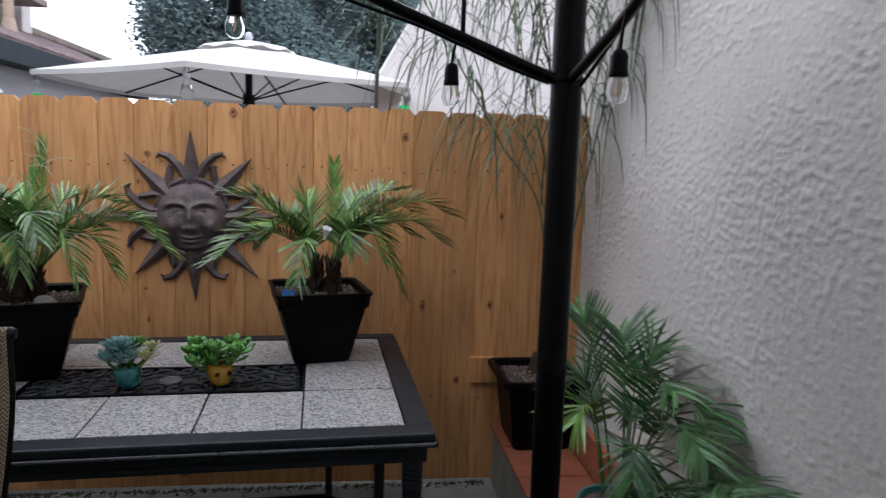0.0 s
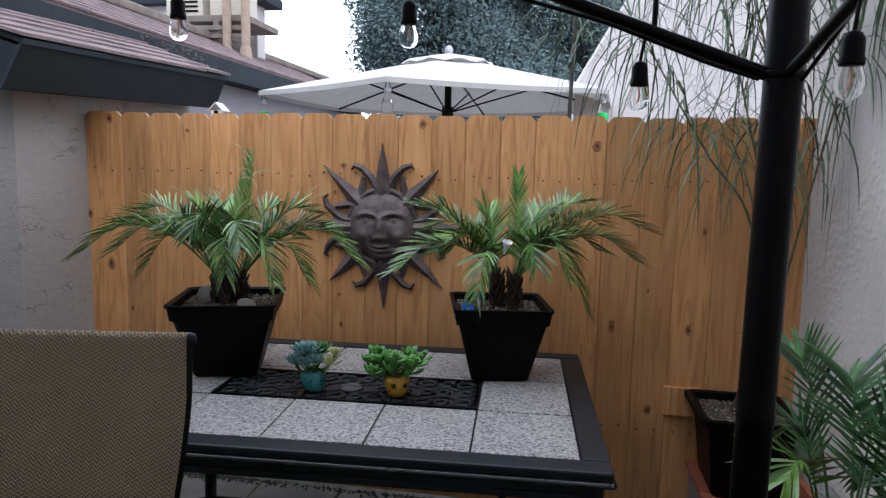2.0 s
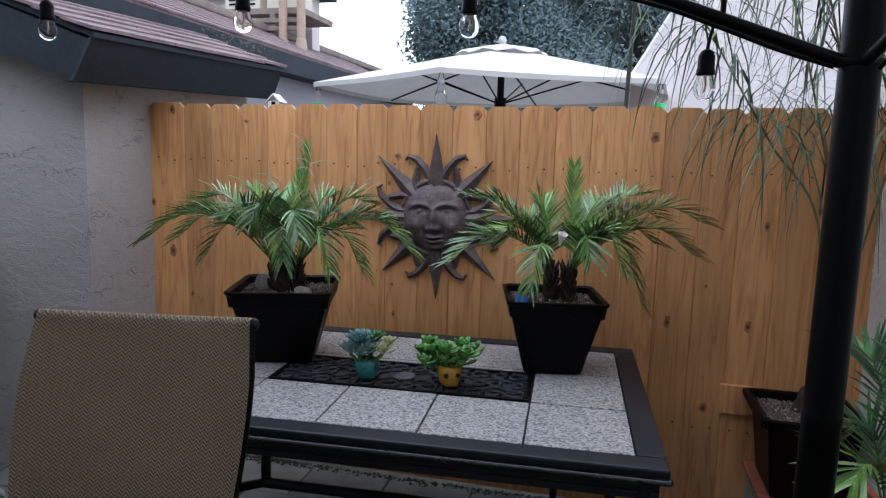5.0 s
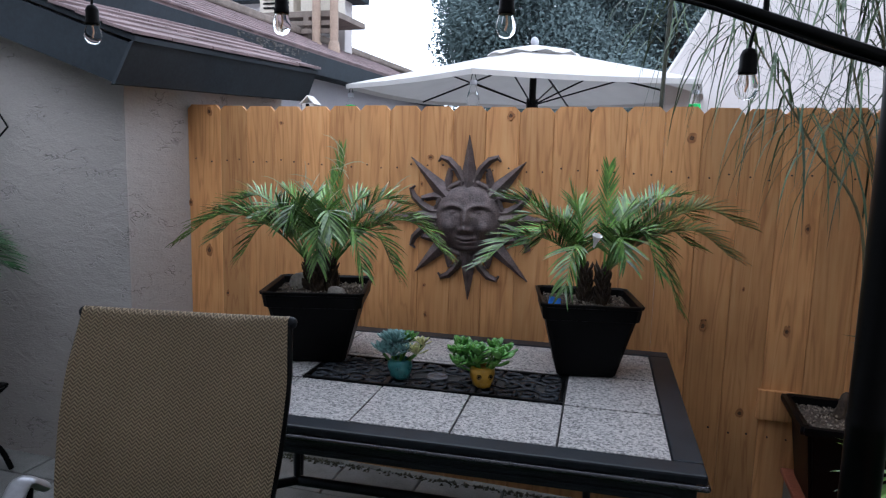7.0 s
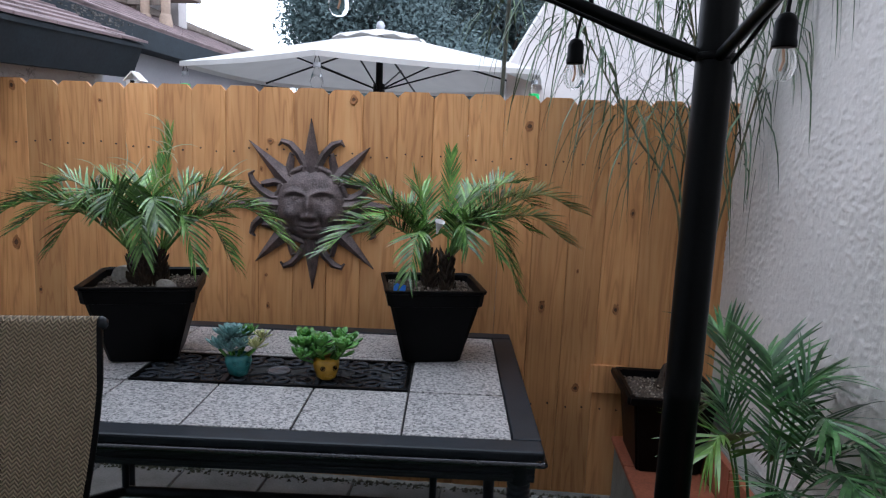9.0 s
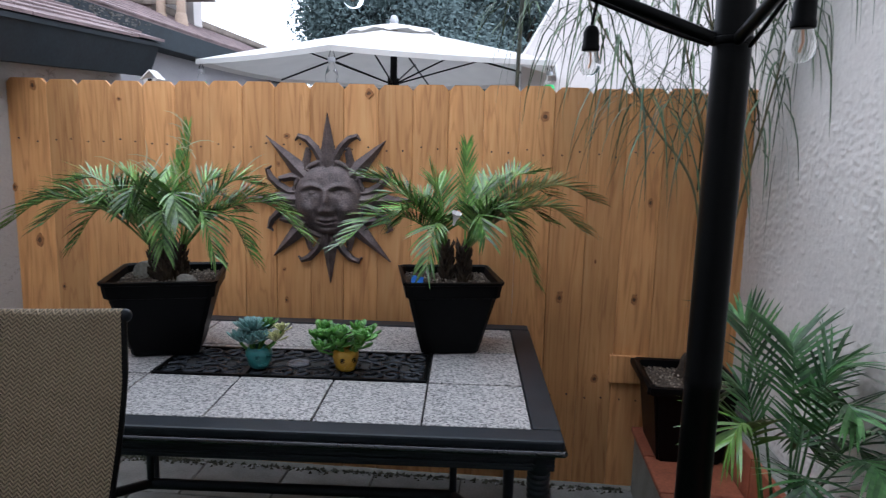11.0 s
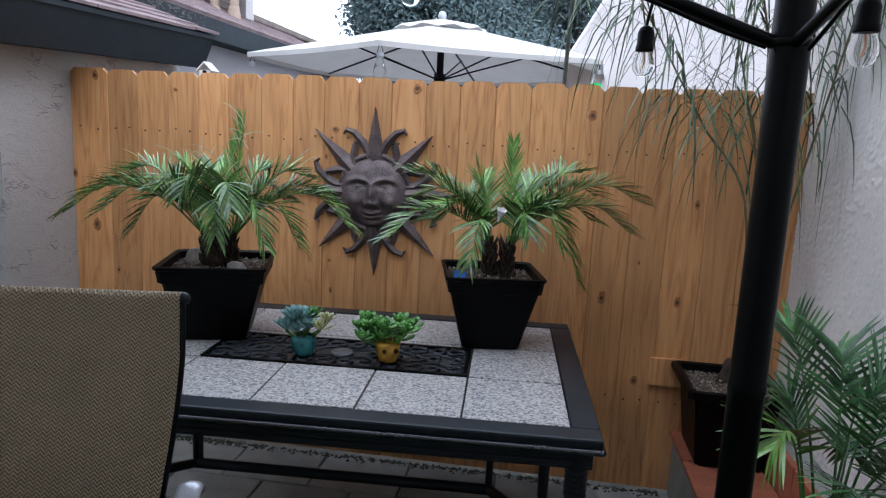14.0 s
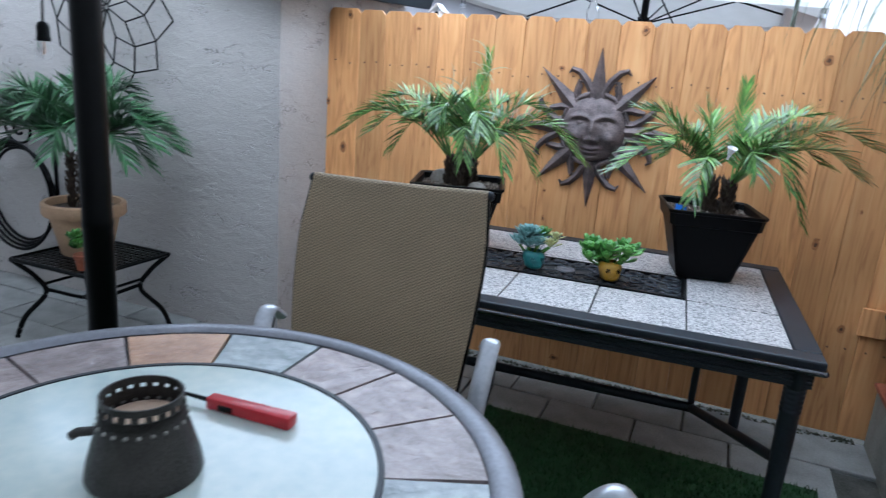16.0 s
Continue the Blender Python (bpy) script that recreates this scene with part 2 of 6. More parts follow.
M_TRUNK = mat("palm_trunk", (0.02, 0.013, 0.009), 0.95, 0, 30, 140, 0.5, 0.9, (0.075, 0.05, 0.032))
M_PAVER = mat("concrete_paver", (0.235, 0.235, 0.226), 0.9, 0, 7, 120, 0.25, 0.3, obj=0.12)
M_JOINT = mat("sand_joint", (0.07, 0.07, 0.06), 0.95, 0, 12, 120, 0.4, 0.4)
M_TURF = mat("artificial_turf", (0.014, 0.055, 0.014), 0.8, 0, 14, 300, 0.4, 0.6, (0.03, 0.10, 0.03), island=0.3)
M_BLOCK = mat("grey_block", (0.24, 0.24, 0.215), 0.92, 0, 7, 90, 0.25, 0.4)
M_TERRA = mat("terracotta_tile", (0.28, 0.085, 0.042), 0.7, 0, 8, 90, 0.3, 0.2, obj=0.12)
M_GLASS = glass_mat("clear_glass")
M_GREENFILL = mat("green_fill", (0.02, 0.55, 0.12), 0.3, 0, 20, 100, 0.2, 0)
M_FIL = mat("filament", (0.7, 0.45, 0.3), 0.4, 0.6, 20, 100, 0.2, 0)
# distance haze is put into this leaf colour: paler, bluer, low contrast
M_TREE_HAZED = mat("hazed_tree_leaf", (0.115, 0.155, 0.158), 0.8, 0, 1.2, 30, 0.4, 0, (0.15, 0.2, 0.2), island=0.08, spec=0.05)
M_BARK = mat("bark", (0.06, 0.045, 0.035), 0.95, 0, 10, 60, 0.4, 0.5)
M_STONE = mat("ring_stone", (0.17, 0.125, 0.118), 0.3, 0, 9, 45, 0.4, 1.0, (0.44, 0.36, 0.345), obj=0.25)
M_STONE_B = mat("blue_ring_stone", (0.16, 0.18, 0.19), 0.26, 0, 7, 40, 0.4, 0.7, (0.37, 0.40, 0.40))
M_STONE_O = mat("ochre_ring_stone", (0.27, 0.135, 0.075), 0.32, 0, 9, 60, 0.25, 0.6, (0.48, 0.29, 0.175))
M_FROST = mat("frosted_glass_top", (0.42, 0.49, 0.475), 0.16, 0, 4, 40, 0.1, 0.02, (0.55, 0.59, 0.53))
M_TURQ = mat("turquoise_glaze", (0.02, 0.13, 0.14), 0.3, 0, 20, 90, 0.3, 0.05, (0.05, 0.23, 0.22))
M_YELLOW = mat("yellow_glaze", (0.42, 0.23, 0.02), 0.35, 0, 20, 90, 0.2, 0.05)
M_SUCC = mat("blue_succulent", (0.12, 0.24, 0.23), 0.5, 0, 12, 60, 0.2, 0, (0.24, 0.38, 0.36), island=0.2)
M_SUCC_Y = mat("pale_succulent", (0.36, 0.38, 0.16), 0.5, 0, 12, 60, 0.2, 0, (0.52, 0.52, 0.26), island=0.2)
M_SUCC_G = mat("jade_leaf", (0.04, 0.15, 0.022), 0.35, 0, 12, 60, 0.2, 0, (0.13, 0.31, 0.055), island=0.45)
M_POTBEIGE = mat("beige_clay", (0.50, 0.33, 0.20), 0.8, 0, 8, 80, 0.15, 0.1)
M_RED = mat("red_plastic", (0.45, 0.015, 0.025), 0.3, 0, 10, 80, 0.1, 0.02)
M_BRONZE = mat("bronze_tin", (0.05, 0.046, 0.042), 0.42, 0.6, 12, 200, 0.4, 0.6)
M_WAX = mat("candle_wax", (0.50, 0.36, 0.26), 0.6, 0, 8, 60, 0.1, 0.05)
M_BLUE = mat("blue_tag", (0.015, 0.20, 0.85), 0.4, 0, 30, 90, 0.2, 0)
M_ROCK = mat("pale_rock", (0.36, 0.33, 0.29), 0.85, 0, 12, 90, 0.3, 0.4)
M_WHITE = mat("white_paint", (0.75, 0.74, 0.72), 0.6, 0, 6, 60, 0.08, 0.05)
M_BEIGE = mat("beige_enamel", (0.55, 0.50, 0.42), 0.6, 0, 6, 60, 0.1, 0.05)
M_GREYWOOD = mat("weathered_wood", (0.20, 0.165, 0.14), 0.9, 0, 10, 90, 0.3, 0.3)
M_PIPE = mat("vent_pipe", (0.34, 0.25, 0.19), 0.7, 0, 8, 60, 0.2, 0.1)
M_LICHEN = mat("lichened_debris", (0.04, 0.036, 0.034), 0.95, 0, 14, 60, 0.4, 0.6, (0.15, 0.14, 0.13), island=0.5)
M_GREYWALL = stucco_mat("dull_stucco", (0.36, 0.35, 0.37), 6.0, 0.3)


# ---- mesh helpers ----
def part(name, bm, material, parent=None, label=""):
    me = bpy.data.meshes.new(name)
    bm.to_mesh(me)
    bm.free()
    me.materials.append(material)
    ob = new(name, me)
    if parent:
        ob.parent = parent
    if label:
        ob["label"] = label
    return ob


def smooth(ob, angle=40):
    ob.data.shade_smooth()
    ob.data.set_sharp_from_angle(angle=radians(angle))
    return ob


def thing(name, label, category, m=None, group="", kind=""):
    ob = tagged(new(name), label, category, group, kind)
    if m is not None:
        ob.matrix_basis = m
    return ob


def box(bm, x0, x1, y0, y1, z0, z1, bevel=0.0, m=None):
    v = [bm.verts.new((x, y, z)) for z in (z0, z1) for y in (y0, y1) for x in (x0, x1)]
    fs = [bm.faces.new([v[i] for i in q]) for q in ((0, 2, 3, 1), (4, 5, 7, 6), (0, 1, 5, 4), (2, 6, 7, 3), (0, 4, 6, 2), (1, 3, 7, 5))]
    if bevel:
        r = bmesh.ops.bevel(bm, geom=list({e for f in fs for e in f.edges}), offset=bevel, segments=2, affect="EDGES", profile=0.5)
        v = list({x for f in r["faces"] for x in f.verts} | {x for x in v if x.is_valid})
    if m is not None:
        bmesh.ops.transform(bm, matrix=m, verts=v)
    return v


def boxed(name, dims, material, parent=None, label="", bevel=0.004, m=None):
    bm = bmesh.new()
    box(bm, *dims, bevel=bevel, m=m)
    return part(name, bm, material, parent, label)


def lathe(bm, profile, seg=24, c=(0, 0, 0), cap=True):
    """Solid of revolution about z from (radius, height) pairs."""
    rings = []
    for r, z in profile:
        rings.append([bm.verts.new((c[0] + r * math.cos(2 * math.pi * i / seg), c[1] + r * math.sin(2 * math.pi * i / seg), c[2] + z)) for i in range(seg)])
    for a, b in zip(rings, rings[1:]):
        for i in range(seg):
            bm.faces.new((a[i], a[(i + 1) % seg], b[(i + 1) % seg], b[i]))
    if cap:
        bm.faces.new(rings[0][::-1])
        bm.faces.new(rings[-1])


def spline(pts, n=10):
    """Catmull-Rom points through pts."""
    p = [Vector(q) for q in pts]
    p = [p[0] * 2 - p[1]] + p + [p[-1] * 2 - p[-2]]
    out = []
    for i in range(1, len(p) - 2):
        for k in range(n):
            t = k / n
            a, b, c, d = p[i - 1:i + 3]
            out.append(0.5 * (2 * b + (c - a) * t + (2 * a - 5 * b + 4 * c - d) * t * t + (3 * b - a - 3 * c + d) * t ** 3))
    return out + [p[-2]]


def tube(bm, pts, radius, seg=8, flat=1.0):
    """Round bar along points; radius may be a list; flat squashes it in height."""
    rings, pts = [], [Vector(p) for p in pts]
    rad = radius if isinstance(radius, (list, tuple)) else [radius] * len(pts)
    up = Vector((0, 0, 1))
    for i, p in enumerate(pts):
        d = (pts[min(i + 1, len(pts) - 1)] - pts[max(i - 1, 0)]).normalized()
        ref = up if abs(d.z) < 0.95 else Vector((0, 1, 0))
        s = d.cross(ref).normalized()
        u = s.cross(d).normalized()
        rings.append([bm.verts.new(p + rad[i] * (math.cos(2 * math.pi * k / seg) * s + flat * math.sin(2 * math.pi * k / seg) * u)) for k in range(seg)])
    for a, b in zip(rings, rings[1:]):
        for k in range(seg):
            bm.faces.new((a[k], a[(k + 1) % seg], b[(k + 1) % seg], b[k]))
    bm.faces.new(rings[0][::-1])
    bm.faces.new(rings[-1])


def tubed(name, pts, radius, material, parent=None, label="", seg=8, flat=1.0):
    bm = bmesh.new()
    tube(bm, pts, radius, seg, flat)
    bmesh.ops.recalc_face_normals(bm, faces=bm.faces)
    return smooth(part(name, bm, material, parent, label), 50)


def prism(bm, poly, y0, y1):
    """A polygon of (x, z) pairs pushed from y0 to y1."""
    a = [bm.verts.new((x, y0, z)) for x, z in poly]
    b = [bm.verts.new((x, y1, z)) for x, z in poly]
    bm.faces.new(a)
    bm.faces.new(b[::-1])
    for i in range(len(poly)):
        j = (i + 1) % len(poly)
        bm.faces.new((a[j], a[i], b[i], b[j]))
    bmesh.ops.recalc_face_normals(bm, faces=bm.faces)


def structure(ob, label, category):
    return tagged(ob, label, category, kind="structure")


rng = random.Random(7)

# ---- ground, walls, neighbouring houses ----
bm = bmesh.new()
box(bm, -400, 400, -400, 400, -0.3, -0.02)
structure(part("ground", bm, M_JOINT), "dark sandy ground under the patio", "ground")
bm = bmesh.new()
box(bm, 3.06, 3.36, -7, 0.6, -0.02, 4.2)
wall_e = structure(part("wall_east", bm, M_STUCCO), "rough grey trowelled stucco house wall beside the patio", "wall")


def plaster_coat(y0, y1, z0, z1, step, parent):
    """Thrown stucco: ragged raised crusts over a trowelled, undulating skin, set against the wall's face."""
    ny, nz = int((y1 - y0) / step), int((z1 - z0) / step)
    vs, fs = [], []
    for j in range(nz + 1):
        z = z0 + (z1 - z0) * j / nz
        for i in range(ny + 1):
            y = y0 + (y1 - y0) * i / ny
            q = Vector((y * 0.75 + z * 0.3, z * 1.2, 3.1))
            big = noise.noise(q * 2.6)
            mid = noise.fractal(q * 48, 0.7, 2.1, 5)
            crust = min(1.0, max(0.0, (mid + 0.7 * big - 0.26) / 0.2))
            h = 0.0024 * crust * crust * (3 - 2 * crust) + 0.0003 * mid + 0.002 * big + 0.0004 * noise.noise(q * 90)
            vs.append((3.0585 - 0.006 - max(h, -0.005), y, z))
    for j in range(nz):
        for i in range(ny):
            k = j * (ny + 1) + i
            fs.append((k, k + ny + 1, k + ny + 2, k + 1))
    me = bpy.data.meshes.new("plaster_coat")
    me.from_pydata(vs, [], fs)
    me.materials.append(M_STUCCO)
    me.shade_smooth()
    ob = new("plaster_coat", me)
    ob.parent = parent


plaster_coat(-2.5, -0.013, 0.448, 2.6, 0.006, wall_e)
bm = bmesh.new()
prism(bm, [(-4.5, -0.02), (-0.19, -0.02), (-0.19, 2.07), (-4.5, 3.52)], -0.43, 0.93)
structure(part("wall_west", bm, M_STUCCO_L), "smooth grey stucco wall of the low house", "wall")
# two unseen closing walls, made 5 m tall to hold back sky light
bm = bmesh.new()
box(bm, -5, 3.36, -7.3, -7.0, -0.02, 5.0)
structure(part("wall_south", bm, M_STUCCO_L), "unseen plain stucco wall closing the patio, raised to block light", "wall")
bm = bmesh.new()
box(bm, -4.8, -4.5, -7.0, 1.25, -0.02, 5.0)
structure(part("wall_far_west", bm, M_STUCCO_L), "unseen plain stucco wall closing the patio, raised to block light", "wall")

# low house roof: slopes up to the west, eave over x = 0.05, the eave rising a little to the north
PITCH = 0.34


def roof_z(x):
    return 2.018 + PITCH * (0.05 - x)


def tilt(ob, k=0.036, y0=0.15):
    for v in ob.data.vertices:
        v.co.z += k * (v.co.y - y0)
    return ob


low_roof = thing("low_roof", "low pitched shingle roof with dark slate fascia", "roof", kind="structure")
bm = bmesh.new()
prism(bm, [(0.05, roof_z(0.05) - 0.03), (0.05, roof_z(0.05) - 0.008), (-4.6, roof_z(-4.6) - 0.008), (-4.6, roof_z(-4.6) - 0.03)], -0.63, 0.96)
tilt(part("roof_deck", bm, M_SLATE, low_roof))
bm = bmesh.new()
v = [(-0.035, -0.652, 1.822), (-0.035, 0.965, 1.828), (0.043, 0.945, 1.992), (0.043, -0.628, 1.992)]
a = [bm.verts.new(q) for q in v]
b = [bm.verts.new((q[0] - 0.02, q[1], q[2] - 0.004)) for q in v]
bm.faces.new(a), bm.faces.new(b[::-1])
for i in range(4):
    bm.faces.new((a[(i + 1) % 4], a[i], b[i], b[(i + 1) % 4]))
bmesh.ops.recalc_face_normals(bm, faces=bm.faces)
tilt(part("eave_fascia", bm, M_SLATE, low_roof, "dark slate-blue fascia board leaning inward"))
bm = bmesh.new()
prism(bm, [(-0.058, 1.826), (0.018, 1.984), (-4.6, roof_z(-4.6) - 0.032), (-4.6, roof_z(-4.6) - 0.23)], -0.626, -0.604)
tilt(part("rake_fascia", bm, M_SLATE, low_roof, "dark slate-blue rake board"))
bm = bmesh.new()
prism(bm, [(-0.06, 1.832), (-0.06, 1.845), (-4.6, roof_z(-4.6) - 0.212), (-4.6, roof_z(-4.6) - 0.225)], -0.602, 0.94)
tilt(part("soffit", bm, M_SLATE, low_roof))
# shingle courses, each overlapping the one below
for i in range(34):
    x = 0.062 - i * 0.135
    bm = bmesh.new()
    y = -0.645 + rng.uniform(-0.006, 0.006)
    while y < 0.97:
        w = min(rng.uniform(0.22, 0.34), 0.975 - y)
        lift = rng.uniform(0, 0.005)
        nose = x + rng.uniform(-0.006, 0.006)
        prism(bm, [(nose, roof_z(x) + lift), (nose, roof_z(x) + 0.014 + lift), (x - 0.15, roof_z(x - 0.15) + 0.006), (x - 0.15, roof_z(x - 0.15) - 0.006)], y, y + w - 0.004)
        y += w
        if w < 0.05:
            break
    tilt(part("shingle", bm, M_SHINGLE, low_roof))

# second house behind, with a higher roof and an upper storey
back_house = thing("house", "grey stucco house with brown shingle roof behind the fence", "house")
bm = bmesh.new()
box(bm, -6, -0.75, 0.96, 5.6, -0.02, 2.34)
part("wall", bm, M_GREYWALL, back_house)


def roof2_z(x):
    return 2.345 + 0.43 * (-0.58 - x)


bm = bmesh.new()
prism(bm, [(-0.58, roof2_z(-0.58) - 0.03), (-0.58, roof2_z(-0.58)), (-1.5, roof2_z(-1.5)), (-1.5, roof2_z(-1.5) - 0.03)], -0.5, 5.8)
part("roof", bm, M_SHINGLE, back_house)
for i in range(8):
    x = -0.57 - i * 0.125
    bm = bmesh.new()
    for k in range(23):
        y = -0.5 + k * 0.272
        prism(bm, [(x, roof2_z(x) + 0.002), (x, roof2_z(x) + 0.015), (x - 0.14, roof2_z(x - 0.14) + 0.006), (x - 0.14, roof2_z(x - 0.14) - 0.004)], y, y + rng.uniform(0.262, 0.27))
    part("shingle", bm, M_SHINGLE, back_house)
boxed("fascia", (-0.60, -0.575, -0.5, 5.8, 2.165, 2.325), M_SLATE, back_house, "dark slate-blue fascia board", 0.003)
boxed("soffit", (-0.75, -0.602, 0.9, 5.8, 2.165, 2.18), M_SLATE, back_house, "", 0)
bm = bmesh.new()
for k in range(120):
    y, z = 1.0 + abs(rng.gauss(0.45, 0.25)), 2.318 - abs(rng.gauss(0, 0.035))
    w, h = rng.uniform(0.008, 0.035), rng.uniform(0.003, 0.012)
    if z > 2.19:
        box(bm, -0.576, -0.5725 + rng.uniform(0, 0.001), y, y + w, z - h, z)
tagged(part("lichen_patch", bm, M_LICHEN, back_house, "pale lichen and peeling paint on the fascia"), kind="stuff")
boxed("ridge_cap", (-1.62, -1.42, -0.5, 7.4, 2.72, 2.80), M_GREYWOOD, back_house, "weathered grey ridge cap", 0.02)
boxed("upper_wall", (-6, -1.32, 4.3, 4.5, 2.2, 3.3), M_STUCCO_W, back_house, "pale upper storey wall")
boxed("upper_eave", (-6.2, -1.15, 4.15, 4.6, 3.24, 3.34), M_SLATE, back_house, "dark slate upper eave")

gable = thing("gable_house", "white stucco neighbouring house with a steep edge", "house")
bm = bmesh.new()
prism(bm, [(2.15, -0.02), (2.15, 2.24), (3.35, 4.35), (8, 4.35), (8, -0.02)], 3.0, 6.0)
part("wall", bm, M_STUCCO_W, gable)
bm = bmesh.new()
prism(bm, [(2.135, 2.236), (2.15, 2.226), (3.355, 4.345), (3.34, 4.360)], 2.985, 6.0)
part("rake_edge", bm, M_WHITE, gable, "thin pale rake edge")
bm = bmesh.new()
prism(bm, [(3.34, 4.352), (3.34, 4.40), (8.05, 4.40), (8.05, 4.352)], 2.95, 6.05)
part("roof", bm, M_SHINGLE, gable)

# ---- fence ----
fence = thing("fence", "cedar dog-ear picket fence with nail heads and knots", "fence")
seams = [-0.19, 0.0] + [round(0.15 * k + rng.uniform(-0.004, 0.004), 4) for k in range(1, 20)] + [2.995]
for i, (x0, x1) in enumerate(zip(seams, seams[1:])):
    bm = bmesh.new()
    w, e = (x1 - x0 - 0.0008) / 2, 0.024
    top = 1.757 + rng.uniform(-0.004, 0.004)
    dy = rng.uniform(0.0, 0.005)
    lean = 0.0
    prism(bm, [(-w, 0.015), (w, 0.015), (w + lean, top - e), (w - e + lean, top), (-w + e + lean, top), (-w + lean, top - e)], dy, dy + 0.018)
    bmesh.ops.bevel(bm, geom=[q for q in bm.edges if all(abs(u.co.y - dy) < 1e-5 for u in q.verts) and abs(q.verts[0].co.x - q.verts[1].co.x) < 1e-5], offset=0.003, segments=1, affect="EDGES")
    p = part("picket", bm, M_FENCE, fence)
    p.location = ((x0 + x1) / 2, 0, 0)
boxed("end_post", (2.998, 3.058, -0.012, 0.03, 0.0, 1.76), M_FENCE, fence, "", 0.003)
for z in (0.42, 1.5):
    boxed("rail", (-0.18, 3.05, 0.025, 0.063, z - 0.045, z + 0.045), M_FENCE, fence, "", 0.003)
boxed("patch_board", (2.535, 2.68, -0.022, -0.002, 0.50, 0.625), M_FENCE, fence, "short pale cedar patch board", 0.002)
bm = bmesh.new()
for x0, x1 in zip(seams, seams[1:]):
    for z in (1.487, 0.42):
        for f in (0.25, 0.72):
            lathe(bm, [(0.0042, -0.001), (0.004, 0.004), (0.002, 0.005)], 6)
            bm.verts.ensure_lookup_table()
            bmesh.ops.transform(bm, matrix=pose(x0 + f * (x1 - x0), 0.002, z + rng.uniform(-0.012, 0.012), 90), verts=bm.verts[-18:])
nails = tagged(part("nail_head", bm, M_NAIL, fence), kind="stuff")


def knot(x, z, r, tall=1.5):
    for rad, h, ma, name in ((r * 0.95, 0.0006, M_HALO, "knot_ring"), (r * 0.5, 0.0012, M_KNOT, "knot")):
        bm = bmesh.new()
        lathe(bm, [(rad, -0.004), (rad * 0.96, h), (rad * 0.5, h + 0.0004), (rad * 0.2, h)], 30)
        for v in bm.verts:
            f = 1 + 0.35 * noise.noise(Vector((v.co.x / rad * 1.2, v.co.y / rad * 1.2, x * 7 + z * 3)))
            v.co.x, v.co.y = v.co.x * f, v.co.y * f
        bmesh.ops.transform(bm, matrix=pose(x, 0.0, z, 90) @ Matrix.Diagonal((1, tall * 0.9 if name == "knot" else tall * 1.15, 1, 1)), verts=bm.verts)
        smooth(part(name, bm, ma, fence))


for k in ((1.461, 1.718, 0.017, 1.1), (-0.076, 1.03, 0.019), (2.306, 0.864, 0.015), (2.624, 0.871, 0.014), (2.476, 0.507, 0.017, 1.0), (-0.061, 1.726, 0.015),
          (0.342, 1.675, 0.012, 0.8), (-0.18, 1.27, 0.012), (0.03, 0.815, 0.011), (2.209, 1.635, 0.021, 1.0), (2.662, 1.29, 0.012), (1.06, 1.41, 0.008), (1.081, 0.939, 0.008, 1.0),
          (2.30, 0.887, 0.005, 1.0), (2.315, 0.889, 0.004, 1.0), (2.63, 0.892, 0.005, 1.0), (2.45, 1.03, 0.006), (1.09, 0.80, 0.009), (0.60, 1.33, 0.006), (1.10, 1.53, 0.014, 0.9), (1.23, 0.075, 0.026, 0.6)):
    knot(*k)

# ---- paving and turf ----
paving = thing("paving", "worn grey concrete pavers with sandy joints", "paving", kind="structure")
bm = bmesh.new()
box(bm, -0.196, 0.196, -0.146, 0.146, -0.03, 0.0, bevel=0.006)
stone_mesh = part("paver", bm, M_PAVER, paving)
first = True
for j in range(11):
    for i in range(20):
        x, y = -4.3 + i * 0.4 + (0.2 if j % 2 else 0), -0.16 - j * 0.3
        if x > 2.6 or (y > -0.3 and x < -0.3) or (y < -0.9 and 0.4 < x < 2.3):
            continue
        if first:
            ob, first = stone_mesh, False
        else:
            ob = new("paver", stone_mesh.data)
            ob.parent = paving
        ob.location = (x, y, rng.uniform(-0.004, 0.0))
        ob.rotation_euler = (rng.uniform(-0.006, 0.006), rng.uniform(-0.006, 0.006), rng.uniform(-0.01, 0.01))

turf = thing("turf_mat", "dark green artificial turf mat on the pavers", "turf mat")
TX0, TX1, TY0, TY1 = 0.25, 2.42, -5.0, -0.56
boxed("backing", (TX0, TX1, TY0, TY1, 0.003, 0.012), M_TURF, turf, "", 0)
vs, fs = [], []
for _ in range(26000):
    x, y = rng.uniform(TX0, TX1), TY1 - abs(rng.gauss(0, 1)) * 0.9
    if y < TY0:
        continue
    h, a, w = rng.uniform(0.012, 0.024), rng.uniform(0, 6.28), 0.0022
    k = len(vs)
    c, s = math.cos(a) * w, math.sin(a) * w
    vs += [(x - c, y - s, 0.011), (x + c, y + s, 0.011), (x + rng.uniform(-0.01, 0.01), y + rng.uniform(-0.01, 0.01), 0.011 + h)]
    fs.append((k, k + 1, k + 2))
me = bpy.data.meshes.new("blades")
me.from_pydata(vs, [], fs)
me.materials.append(M_TURF)
ob = new("turf_pile", me)
ob.parent = turf
tagged(ob, kind="stuff")

# ---- planting ledge on the east side ----
ledge = thing("planting_ledge", "grey block ledge topped with terracotta tiles along the wall", "ledge", kind="structure")
boxed("core", (2.665, 3.058, -4.0, -0.005, -0.02, 0.278), M_BLOCK, ledge, "grey block core", 0.006)
for i in range(14):
    y = -0.006 - i * 0.29
    boxed("tile", (2.648, 2.945, y - 0.284, y, 0.28, 0.303), M_TERRA, ledge, "", 0.006)
    boxed("riser_tile", (2.95, 2.975, y - 0.286, y, 0.281, 0.452), M_TERRA, ledge, "", 0.004)
